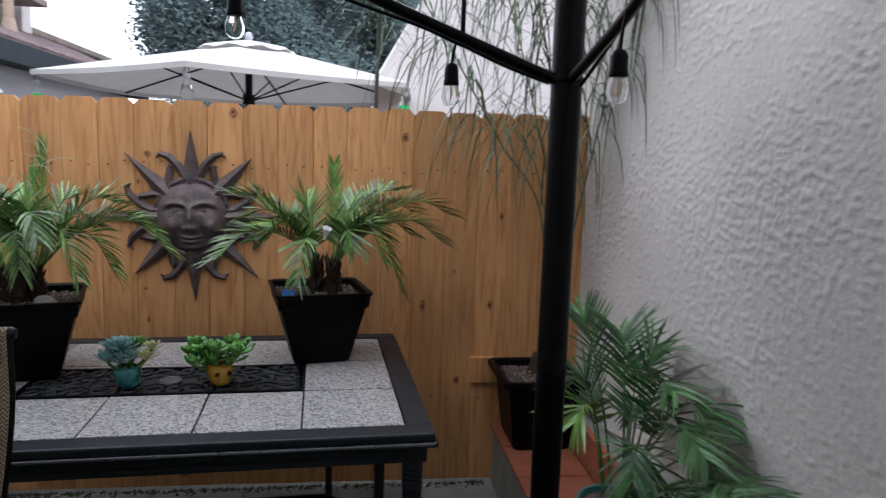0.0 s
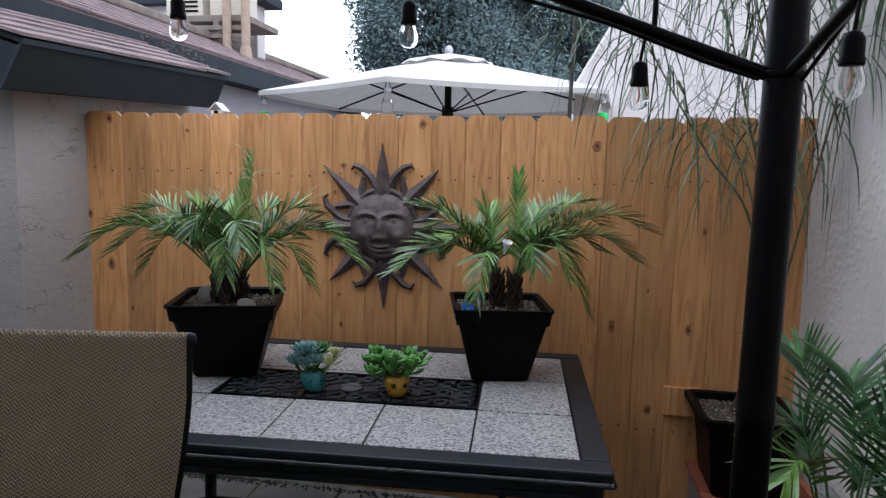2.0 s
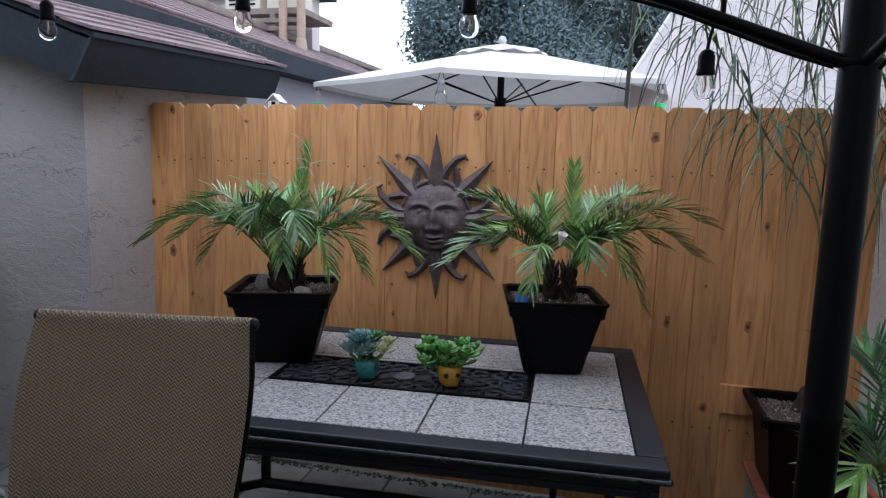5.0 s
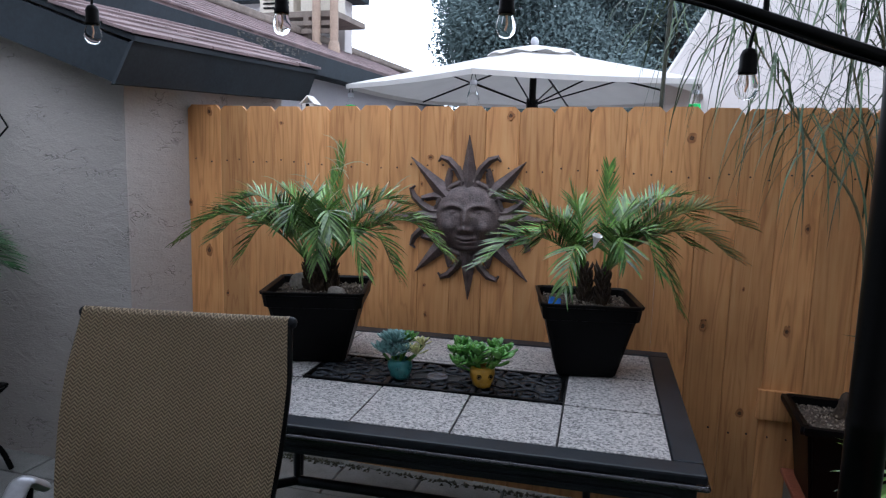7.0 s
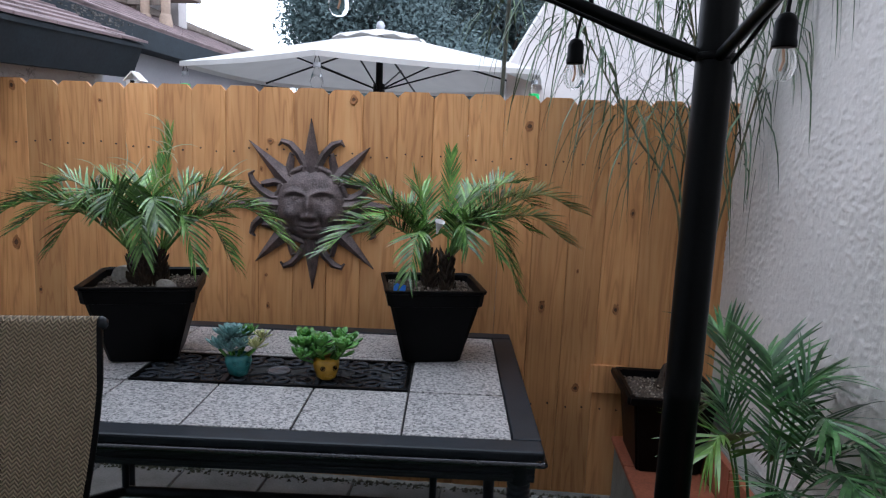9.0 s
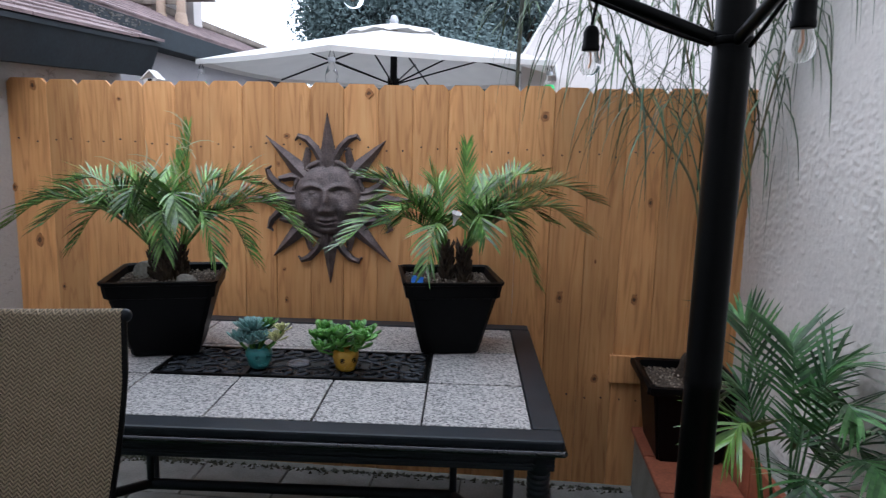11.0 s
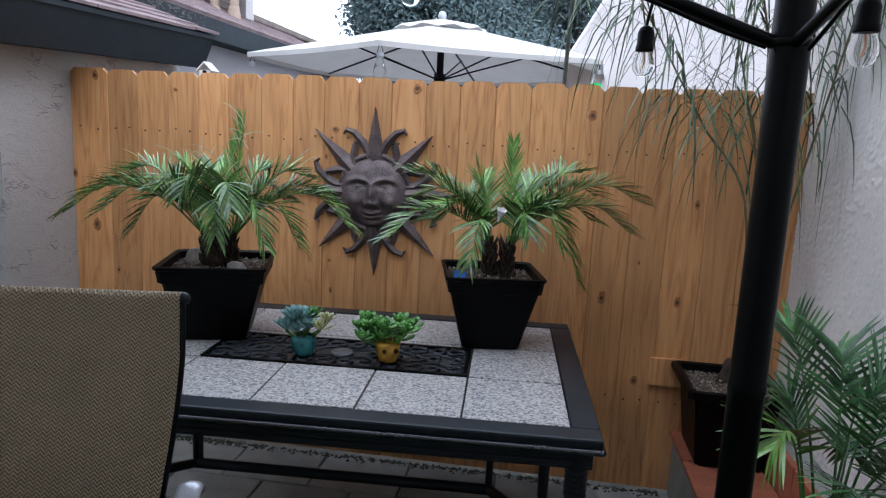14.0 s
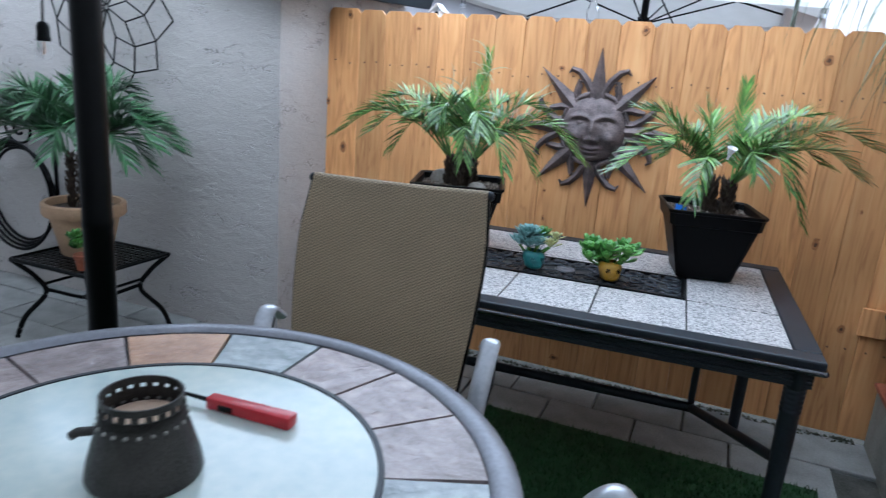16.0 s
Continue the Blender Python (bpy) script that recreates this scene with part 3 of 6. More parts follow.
boxed("upper_step", (2.978, 3.057, -4.0, -0.005, 0.281, 0.445), M_BLOCK, ledge, "pale mortar upper step", 0.006)

# ---- sun plaque on the fence ----
def sun_plaque():
    t = thing("sun_plaque", "dark rusted metal sun ornament hung on the fence", "wall ornament", pose(1.289, -0.006, 1.262, 0, -1.0, 0))
    bm = bmesh.new()
    R, SEG, RINGS = 0.152, 80, 40

    def bump2(x, z, cx, cz, sx, sz):
        return math.exp(-((x - cx) / sx) ** 2 - ((z - cz) / sz) ** 2)

    def relief(x, z):
        r = math.hypot(x, z) / R
        h = 0.055 * math.sqrt(max(0.0, 1 - r * r)) + 0.012
        h += 0.024 * bump2(x, z, 0, -0.010, 0.016, 0.046) + 0.022 * bump2(x, z, 0, -0.043, 0.022, 0.014)
        for s in (-1, 1):
            # arched brow, deep socket, lidded eye, cheek, nostril wing, smile fold
            h += 0.013 * bump2(x, z + 6.0 * (x - s * 0.062) ** 2, s * 0.062, 0.062, 0.046, 0.010)
            h -= 0.024 * bump2(x, z, s * 0.062, 0.034, 0.030, 0.014)
            h += 0.023 * bump2(x, z, s * 0.064, 0.031, 0.019, 0.010) - 0.006 * bump2(x, z, s * 0.064, 0.026, 0.024, 0.0025)
            h += 0.020 * bump2(x, z, s * 0.086, -0.040, 0.036, 0.032) + 0.012 * bump2(x, z, s * 0.021, -0.047, 0.010, 0.009)
            h -= 0.011 * bump2(x, z + 0.5 * (abs(x) - 0.048), s * 0.048, -0.070, 0.009, 0.022)
        h -= 0.008 * bump2(x, z, 0, -0.068, 0.014, 0.007)
        h += 0.014 * bump2(x, z - 0.10 * abs(x), 0, -0.087, 0.036, 0.008) + 0.015 * bump2(x, z - 0.10 * abs(x), 0, -0.105, 0.028, 0.008) - 0.012 * bump2(x, z - 0.12 * abs(x), 0, -0.096, 0.042, 0.003)
        return h + 0.012 * bump2(x, z, 0, -0.135, 0.032, 0.016) - 0.006 * bump2(x, z, 0, -0.119, 0.026, 0.005)

    rings = []
    for j in range(1, RINGS + 1):
        r = R * j / RINGS
        rings.append([bm.verts.new((r * math.cos(a), -relief(r * math.cos(a), r * 1.06 * math.sin(a)), r * 1.06 * math.sin(a)))
                      for a in (2 * math.pi * i / SEG for i in range(SEG))])
    mid = bm.verts.new((0, -relief(0, 0), 0))
    for i in range(SEG):
        bm.faces.new((mid, rings[0][(i + 1) % SEG], rings[0][i]))
    for a, b in zip(rings, rings[1:]):
        for i in range(SEG):
            bm.faces.new((a[i], a[(i + 1) % SEG], b[(i + 1) % SEG], b[i]))
    # raised collar round the face
    pts = [(1.03 * R * math.cos(a), -0.012, 1.09 * R * math.sin(a)) for a in (2 * math.pi * i / 60 for i in range(61))]
    tube(bm, pts, 0.012, 8)
    bmesh.ops.recalc_face_normals(bm, faces=bm.faces)
    # the disc carries the sun's modelled face
    smooth(part("face", bm, M_SUN, t, "rounded sun face in rusted relief"), 50)

    def ray(name, ang, pts, widths, height):
        """A ridged flame along (along, across) pairs."""
        bm = bmesh.new()
        c, s = math.cos(ang), math.sin(ang)
        rows = []
        for k, ((u, w), hw) in enumerate(zip(pts, widths)):
            a0, a1 = pts[max(k - 1, 0)], pts[min(k + 1, len(pts) - 1)]
            d = Vector((a1[0] - a0[0], a1[1] - a0[1])).normalized()
            nx, ny = -d.y, d.x
            row = []
            for o, h in ((-1, 0.004), (-0.45, 0.6), (0, 1.0), (0.45, 0.6), (1, 0.004)):
                uu, ww = u + nx * hw * o, w + ny * hw * o
                row.append(bm.verts.new((uu * c - ww * s, -0.004 - height * h * (0.35 + 0.65 * hw / max(widths)), uu * s + ww * c)))
            rows.append(row)
        for p, q in zip(rows, rows[1:]):
            for k in range(4):
                bm.faces.new((p[k], p[k + 1], q[k + 1], q[k]))
            bm.faces.new((p[4], p[0], q[0], q[4]))
        bm.faces.new(rows[0])
        bm.faces.new(rows[-1][::-1])
        bmesh.ops.recalc_face_normals(bm, faces=bm.faces)
        smooth(part(name, bm, M_SUN, t), 40)

    for k in range(8):
        L = 0.385 if k % 4 in (1, 2) or k % 2 == 0 else 0.36
        if k in (0, 4):
            L = 0.37
        ray("ray", math.pi / 2 + k * math.pi / 4, [(0.12, 0), (0.20, 0), (0.30, 0), (L, 0)], [0.05, 0.034, 0.016, 0.0015], 0.034)
    for k in range(16):
        side = 1 if k % 2 else -1
        ang = math.pi / 2 + (k // 2) * math.pi / 4 + math.pi / 8 + side * 0.155
        big = (k // 2 + k) % 2 == 0
        f = 1.0 if big else 0.62
        base = 0.13
        pts = [(base, 0), (base + 0.05 * f, 0.012 * side), (base + 0.10 * f, -0.004 * side), (base + 0.145 * f, -0.03 * side),
               (base + 0.165 * f, -0.062 * side * f), (base + 0.150 * f, -0.080 * side * f)]
        ray("flame", ang, pts, [0.030, 0.021, 0.018, 0.016, 0.012, 0.004], 0.026)

sun_plaque()


M_DISC = mat("grey_disc", (0.10, 0.10, 0.11), 0.45, 0.3, 14, 120, 0.2, 0.1)


# ---- granite-tiled serving table with scroll grate ----
TM = Matrix.Rotation(radians(3.4), 4, "Z")


M_EDGE = mat("polished_charcoal", (0.02, 0.022, 0.027), 0.22, 0.0, 10, 140, 0.25, 0.04, spec=0.9)


def serving_table():
    t = thing("serving_table", "charcoal metal patio table inset with granite tiles", "table", TM)
    U0, U1, V0, V1, Z = 0.572, 2.082, -1.281, -0.311, 0.762
    us = [U0 + (U1 - U0) * i / 5 for i in range(6)]
    vrow = [V0, -0.953, -0.625, V1]
    for j in range(3):
        for i in range(5):
            if j == 1 and 0 < i < 4:
                continue
            w, d = (us[i + 1] - us[i]) / 2 - 0.003, (vrow[j + 1] - vrow[j]) / 2 - 0.0045
            tile = boxed("tile", (-w, w, -d, d, -0.010, 0), M_GRANITE, t, "", 0.0015)
            tile.location = ((us[i] + us[i + 1]) / 2, (vrow[j] + vrow[j + 1]) / 2, Z + rng.uniform(-0.0008, 0.0008))
    boxed("tray", (U0 - 0.01, U1 + 0.01, V0 - 0.01, V1 + 0.01, Z - 0.03, Z - 0.011), M_GROUT, t, "", 0)
    F = 0.078
    for a in ((U0 - F, U1 + F, V0 - F, V0 - 0.001), (U0 - F, U1 + F, V1 + 0.001, V1 + F)):
        boxed("rim", (*a, Z - 0.024, Z + 0.003), M_TABLE, t, "", 0.007)
    for a in ((U0 - F, U0 - 0.001, V0 + 0.001, V1 - 0.001), (U1 + 0.001, U1 + F, V0 + 0.001, V1 - 0.001)):
        boxed("rim", (*a, Z - 0.024, Z + 0.0025), M_TABLE, t, "", 0.004)
    # bullnose moulding under the rim
    for a, b in (((U0 - F, V0 - F), (U1 + F, V0 - F)), ((U1 + F, V0 - F), (U1 + F, V1 + F)), ((U0 - F, V0 - F), (U0 - F, V1 + F))):
        tubed("moulding", [(a[0], a[1], Z - 0.031), (b[0], b[1], Z - 0.031)], 0.0085, M_EDGE, t, "glossy rounded moulding", 10)
    # reeded apron under the rim
    for k in range(5):
        e = 0.002 + 0.003 * (k % 2)
        z1 = Z - 0.040 - 0.0112 * k
        boxed("apron_front", (U0 - F + 0.02, U1 + F - 0.02, V0 - F + 0.03 - e, V0 - F + 0.05, z1 - 0.0106, z1), M_TABLE, t, "", 0.003)
    boxed("apron_back", (U0 - F + 0.02, U1 + F - 0.02, V1 + F - 0.05, V1 + F - 0.03, Z - 0.094, Z - 0.026), M_TABLE, t)
    for u in (U0 - F + 0.02, U1 + F - 0.04):
        boxed("apron_side", (u, u + 0.02, V0, V1, Z - 0.094, Z - 0.026), M_TABLE, t)
    prof = [(0.021, 0.0), (0.023, 0.02), (0.026, 0.35), (0.029, 0.52)]
    for k in range(5):
        prof += [(0.029, 0.575 + 0.016 * k), (0.0315, 0.581 + 0.016 * k), (0.0315, 0.585 + 0.016 * k), (0.029, 0.590 + 0.016 * k)]
    prof += [(0.036, 0.665), (0.036, Z - 0.03)]
    for u in (U0 - 0.02, U1 + 0.02):
        for v in (V0 - 0.02, V1 + 0.02):
            bm = bmesh.new()
            lathe(bm, prof, 16, (u, v, 0))
            smooth(part("leg", bm, M_TABLE, t), 45)
    vm = (V0 + V1) / 2
    tubed("stretcher", [(U0 + 0.214, vm, 0.29), (U1 - 0.214, vm, 0.29)], 0.020, M_TABLE, t)
    for u0, u1 in ((U0 - 0.02, U0 + 0.214), (U1 + 0.02, U1 - 0.214)):
        tubed("brace", spline([(u0, V0 - 0.02, 0.41), ((u0 + u1) / 2, (V0 - 0.02 + vm) / 2, 0.352), (u1, vm, 0.29)]), 0.018, M_TABLE, t)
        tubed("riser", spline([(u1, vm, 0.29), (u1, vm, 0.5), (u1 * 0.97 + u0 * 0.03, vm, Z - 0.03)]), 0.013, M_TABLE, t)
    g = thing("scroll_grate", "black cast scrollwork grate set into the table", "grate", TM)
    A0, A1, B0, B1, GZ = us[1] + 0.004, us[4] - 0.004, -0.949, -0.66, Z - 0.002
    boxed("back_panel", (A0, A1, B0, B1, Z - 0.0105, Z - 0.009), M_GROUT, g, "", 0)
    boxed("filler_strip", (A0, A1, B1 + 0.002, vrow[2] - 0.003, Z - 0.01, Z), M_GRANITE, g, "", 0.001)
    for a in ((A0, A1, B0, B0 + 0.014), (A0, A1, B1 - 0.014, B1), (A0, A0 + 0.014, B0 + 0.015, B1 - 0.015), (A1 - 0.014, A1, B0 + 0.015, B1 - 0.015)):
        boxed("border", (*a, Z - 0.008, Z + 0.004), M_BLACK, g, "", 0.003)
    for k in (2, 3):
        boxed("divider", (us[k] - 0.009, us[k] + 0.009, B0 + 0.015, B1 - 0.015, Z - 0.008, Z + 0.0035), M_TABLE, g, "", 0.003)

    def scroll(cx, cy, size, turn, hand, arm):
        """A C-scroll: a tapering bar that curls in at both ends, with a leaf on its back."""
        pts, rad = [], []
        for k in range(34):
            f = k / 33
            w = abs(2 * f - 1)
            ang = hand * (2 * f - 1) * 4.3
            r = size * (1.0 - 0.68 * w ** 1.3)
            off = arm * size * (2 * f - 1) * (1 - 0.35 * w)
            a = turn + ang
            pts.append((cx + r * math.cos(a) - off * math.sin(turn), cy + r * math.sin(a) + off * math.cos(turn), GZ))
            rad.append(0.0075 * (1.1 - 0.5 * w))
        bm = bmesh.new()
        tube(bm, pts, rad, 6, 0.75)
        c, q = math.cos(turn), math.sin(turn)
        tube(bm, [(cx + c * size * 0.9, cy + q * size * 0.9, GZ), (cx + c * size * 1.3, cy + q * size * 1.3, GZ + 0.001), (cx + c * size * 1.9, cy + q * size * 1.9, GZ)], [0.010, 0.0085, 0.003], 6, 0.6)
        smooth(part("scroll", bm, M_TABLE, g), 60)

    for a0, a1 in ((A0 + 0.014, us[2] - 0.009), (us[2] + 0.009, us[3] - 0.009), (us[3] + 0.009, A1 - 0.014)):
        n = 4
        for i in range(n):
            cx = a0 + (a1 - a0) * (i + 0.5) / n
            for j, cy in enumerate((B0 + 0.058, (B0 + B1) / 2, B1 - 0.058)):
                if abs(cx - (A0 + A1) / 2) < 0.062 and j == 1:
                    continue
                if j == 1:
                    scroll(cx, cy, 0.024, 0.0 if i % 2 else math.pi, 1, 0.9)
                else:
                    scroll(cx, cy, 0.029, (math.pi / 2 if j else -math.pi / 2) + (0.5 if i % 2 else -0.5), 1 if i % 2 else -1, 0.7)
    for cy in (B0 + 0.1, B1 - 0.1):
        tubed("cross_vine", [(A0 + 0.012 + (A1 - A0 - 0.024) * k / 60, cy + 0.013 * math.sin(k * 0.75), GZ) for k in range(61)], 0.005, M_TABLE, g, "", 5, 0.7)
    bm = bmesh.new()
    lathe(bm, [(0.040, 0), (0.040, 0.008), (0.034, 0.011), (0.030, 0.009), (0.014, 0.009), (0.010, 0.012)], 24, ((A0 + A1) / 2, (B0 + B1) / 2, Z - 0.008))
    smooth(part("hub_disc", bm, M_DISC, g), 40)


serving_table()


# ---- palms ----
def leaf_mesh(name, strips, material, parent):
    """Narrow folded leaves: each strip is a list of (centre, half width, side vector)."""
    vs, fs = [], []
    for st in strips:
        k = len(vs)
        for c, w, s in st[:-1]:
            vs += [c - s * w, c + s * w]
        vs.append(st[-1][0])
        n = len(st) - 1
        for i in range(n - 1):
            fs.append((k + 2 * i, k + 2 * i + 1, k + 2 * i + 3, k + 2 * i + 2))
        fs.append((k + 2 * n - 2, k + 2 * n - 1, k + 2 * n))
    me = bpy.data.meshes.new(name)
    me.from_pydata([tuple(v) for v in vs], [], fs)
    me.materials.append(material)
    ob = new(name, me)
    ob.parent = parent
    return ob


def frond(parent, path, leaf, gap, material, r, width=0.0058, start=0.2, droop=0.12, spread=0.8, lift=0.25, hang=0.0):
    """One feather leaf: an arching rib with a comb of leaflets on both sides, gap metres apart."""
    p = spline(path, 8)
    pairs = max(9, int((1 - start) * sum((b - a).length for a, b in zip(p, p[1:])) / gap))
    bm = bmesh.new()
    n = len(p)
    tube(bm, p, [0.0046 * (1 - 0.8 * i / n) for i in range(n)], 5)
    rib = part("frond", bm, material, parent)
    strips = []
    for k in range(pairs):
        f = start + (1 - start) * (k + 0.5 + r.uniform(-0.2, 0.2)) / pairs
        g = (f - start) / (1 - start)
        i = min(max(f, 0.0), 0.999) * (n - 1)
        a, b = p[int(i)], p[min(int(i) + 1, n - 1)]
        pos, d = a.lerp(b, i - int(i)), (b - a).normalized()
        side = d.cross(Vector((0, 0, 1)))
        side = side.normalized() if side.length > 0.12 else Vector((0.9, 0.3, 0)).normalized()
        up = side.cross(d).normalized()
        L = leaf * (0.5 + 0.5 * math.sin(math.pi * min(1, 0.18 + 0.72 * g))) * r.uniform(0.86, 1.12)
        for s in (-1, 1):
            lean = spread * (1.15 - 0.6 * g) * r.uniform(0.9, 1.1)
            out = (d * math.cos(lean) + side * s * math.sin(lean) + up * lift * r.uniform(0.4, 1.3)).normalized()
            wv = out.cross(up).normalized()
            wv = (wv + up * s * r.uniform(-0.1, 0.55)).normalized()
            st, q, dirn = [], pos.copy(), out.copy()
            fall = (droop + hang * g) * r.uniform(0.6, 1.3)
            for w in (0.55, 1.0, 0.95, 0.66, 0.0):
                st.append((q.copy(), width * w, wv))
                q = q + dirn * L / 4
                dirn = (dirn + Vector((0, 0, -fall))).normalized()
            strips.append(st)
    tagged(leaf_mesh("foliage", strips, material, rib), kind="stuff")


def palm_trunk(t, dx, dy, crown, stem_r, r):
    """Short dark stem shaggy with cut leaf bases and fibre."""
    bm = bmesh.new()
    lean = Vector((r.uniform(-0.012, 0.012), r.uniform(-0.012, 0.012), 0))
    tube(bm, [Vector((dx, dy, -0.03)), Vector((dx, dy, crown * 0.5)) + lean, Vector((dx, dy, crown)) + lean * 1.5], [stem_r, stem_r * 0.85, stem_r * 0.6], 9)
    for k in range(46):
        a, z = k * 2.4, -0.005 + (crown + 0.01) * k / 46
        o = Vector((math.cos(a), math.sin(a), 0))
        q = Vector((dx, dy, z)) + lean * (z / crown) + o * stem_r * 0.7
        ln = r.uniform(0.016, 0.034)
        tube(bm, [q, q + o * ln * 0.35 + Vector((0, 0, ln * 0.6)), q + o * ln * r.uniform(0.4, 0.8) + Vector((0, 0, ln * 1.2))], [0.0075, 0.006, 0.0015], 5)
    part("trunk", bm, M_TRUNK, t)


def palm(name, label, base, fronds, seed, leaf=0.125, gap=0.0098, trunks=((0, 0),), crown=0.14, right=(0.96, 0.28), mats=(M_LEAF, M_LEAF_F, M_LEAF_Y), stem_r=0.024, width=0.0038):
    """fronds: (across, deep, up, arch, kind); kind a: arching, s: upright spear, d: drooping, y: olive and yellowing."""
    r = random.Random(seed)
    t = thing(name, label, "palm", Matrix.Translation(base))
    for dx, dy in trunks:
        palm_trunk(t, dx, dy, crown, stem_r, r)
    rx, ry = right
    for k, (a, dpt, up, arch, kind) in enumerate(fronds):
        dx, dy = min(trunks, key=lambda q: abs(q[0] - a * 0.2) + 0.02 * r.random())
        s = Vector((dx, dy, crown - 0.015))
        tip = Vector((a * rx - dpt * ry, a * ry + dpt * rx, crown + up))
        way = tip - s
        m1 = s + way * 0.30 + Vector((0, 0, arch * 0.85))
        m2 = s + way * 0.68 + Vector((0, 0, arch))
        spear = kind == "s"
        frond(t, [s, m1, m2, tip], leaf * (0.7 if spear else 1.0), gap * (1.5 if spear else 1.0), mats[1] if spear else mats[2] if kind == "y" else mats[0], r, width * (0.9 if spear else 1.0),
              0.30 if spear else 0.2, 0.05 if spear else 0.07, 0.5 if spear else 0.85, 0.2 if spear else 0.4, 0.16 if kind == "d" else 0.05)
    return t


PALM_A = ((0.03, 0.02, 0.37, 0.02, "s"), (-0.10, 0.03, 0.29, 0.03, "s"), (-0.34, 0.02, 0.25, 0.07, "a"), (-0.30, 0.08, 0.16, 0.09, "a"), (-0.42, -0.10, 0.03, 0.11, "a"),
          (-0.27, -0.10, 0.10, 0.09, "a"), (-0.14, -0.15, -0.06, 0.13, "d"), (0.32, 0.08, 0.27, 0.08, "a"), (0.55, 0.06, 0.17, 0.12, "y"), (0.48, -0.04, 0.06, 0.12, "y"),
          (0.28, -0.10, -0.13, 0.20, "d"), (0.33, -0.04, 0.10, 0.10, "a"), (0.12, 0.06, 0.22, 0.04, "a"), (0.20, 0.12, 0.24, 0.06, "a"), (-0.14, 0.18, 0.14, 0.08, "a"),
          (0.06, -0.18, 0.06, 0.10, "a"), (0.18, -0.16, 0.02, 0.14, "d"), (-0.20, 0.14, 0.07, 0.11, "a"), (0.40, 0.12, 0.18, 0.10, "a"), (-0.06, 0.10, 0.22, 0.04, "a"))
PALM_B = ((0.08, 0.04, 0.42, 0.02, "s"), (0.05, 0.05, 0.32, 0.03, "s"), (-0.52, -0.02, 0.07, 0.13, "d"), (-0.37, -0.10, 0.09, 0.12, "a"), (-0.33, 0.08, 0.22, 0.09, "a"), (-0.14, 0.05, 0.26, 0.05, "s"),
          (-0.09, -0.16, 0.16, 0.12, "d"), (0.08, -0.20, 0.12, 0.13, "d"), (0.02, -0.16, 0.02, 0.13, "d"), (0.31, 0.06, 0.22, 0.09, "a"), (0.48, -0.04, 0.04, 0.14, "d"), (0.42, 0.06, 0.12, 0.11, "a"),
          (0.30, -0.08, -0.03, 0.14, "d"), (0.18, -0.13, -0.02, 0.15, "d"), (-0.28, -0.08, 0.02, 0.13, "d"), (0.16, 0.10, 0.24, 0.06, "a"), (-0.24, 0.18, 0.14, 0.10, "a"), (0.22, 0.18, 0.12, 0.10, "a"), (-0.44, 0.06, 0.14, 0.11, "a"), (-0.18, -0.12, 0.18, 0.09, "a"), (-0.04, 0.12, 0.24, 0.04, "a"))


def square_pot(x, y, turn, label, wide=1.0):
    m = pose(x, y, 0.766, 0, 0, turn)
    t = thing("square_pot", label, "plant pot", m, "black square pots")
    bm = bmesh.new()
    levels = [(0.100, 0), (0.104, 0.004), (0.156, 0.215), (0.166, 0.218), (0.172, 0.262), (0.177, 0.264), (0.179, 0.275), (0.171, 0.277), (0.163, 0.270), (0.157, 0.235)]
    rings = []
    for h, z in levels:
        h *= wide
        c = h * 0.1
        pts = [(h, h - c), (h - c, h), (-h + c, h), (-h, h - c), (-h, -h + c), (-h + c, -h), (h - c, -h), (h, -h + c)]
        rings.append([bm.verts.new((a, b, z)) for a, b in pts])
    for a, b in zip(rings, rings[1:]):
        for i in range(8):
            bm.faces.new((a[i], a[(i + 1) % 8], b[(i + 1) % 8], b[i]))
    bm.faces.new(rings[0][::-1])
    smooth(part("body", bm, M_BLACKPL, t), 30)
    soil(t, 0.156 * wide, 0.156 * wide, 0.245)
    return t


def soil(parent, hx, hy, z, n=18):
    bm = bmesh.new()
    g = [[bm.verts.new((hx * (2 * i / n - 1), hy * (2 * j / n - 1), z + rng.uniform(-0.007, 0.007))) for i in range(n + 1)] for j in range(n + 1)]
    for j in range(n):
        for i in range(n):
            bm.faces.new((g[j][i], g[j][i + 1], g[j + 1][i + 1], g[j + 1][i]))
    part("soil", bm, M_SOIL, parent, "dark potting mix with pale wood chips")
    bm = bmesh.new()
    for _ in range(320):
        s = rng.uniform(0.0016, 0.0048)
        box(bm, -s, s, -s * 0.5, s * 0.5, -0.002, 0.002, m=pose(rng.uniform(-hx, hx) * 0.95, rng.uniform(-hy, hy) * 0.95, z + 0.007, rng.uniform(-25, 25), rng.uniform(-25, 25), rng.uniform(0, 180)))
    tagged(part("wood_chip", bm, M_CHIP, parent), kind="stuff")


M_CHIP = mat("wood_chip", (0.10, 0.07, 0.05), 0.9, 0, 30, 100, 0.4, 0, (0.38, 0.33, 0.27), island=0.6)


def rock(x, y, z, s, label):
    bm = bmesh.new()
    bmesh.ops.create_icosphere(bm, subdivisions=2, radius=1)
    for v in bm.verts:
        f = 1 + 0.25 * noise.noise(v.co * 1.7 + Vector((x * 9, y * 9, 0)))
        v.co = Vector((v.co.x * s * 1.3 * f, v.co.y * s * 0.6 * f, v.co.z * s * f))
    ob = part("rock", bm, M_ROCK)
    ob.location = (x, y, z)
    tagged(ob, label, "rock")


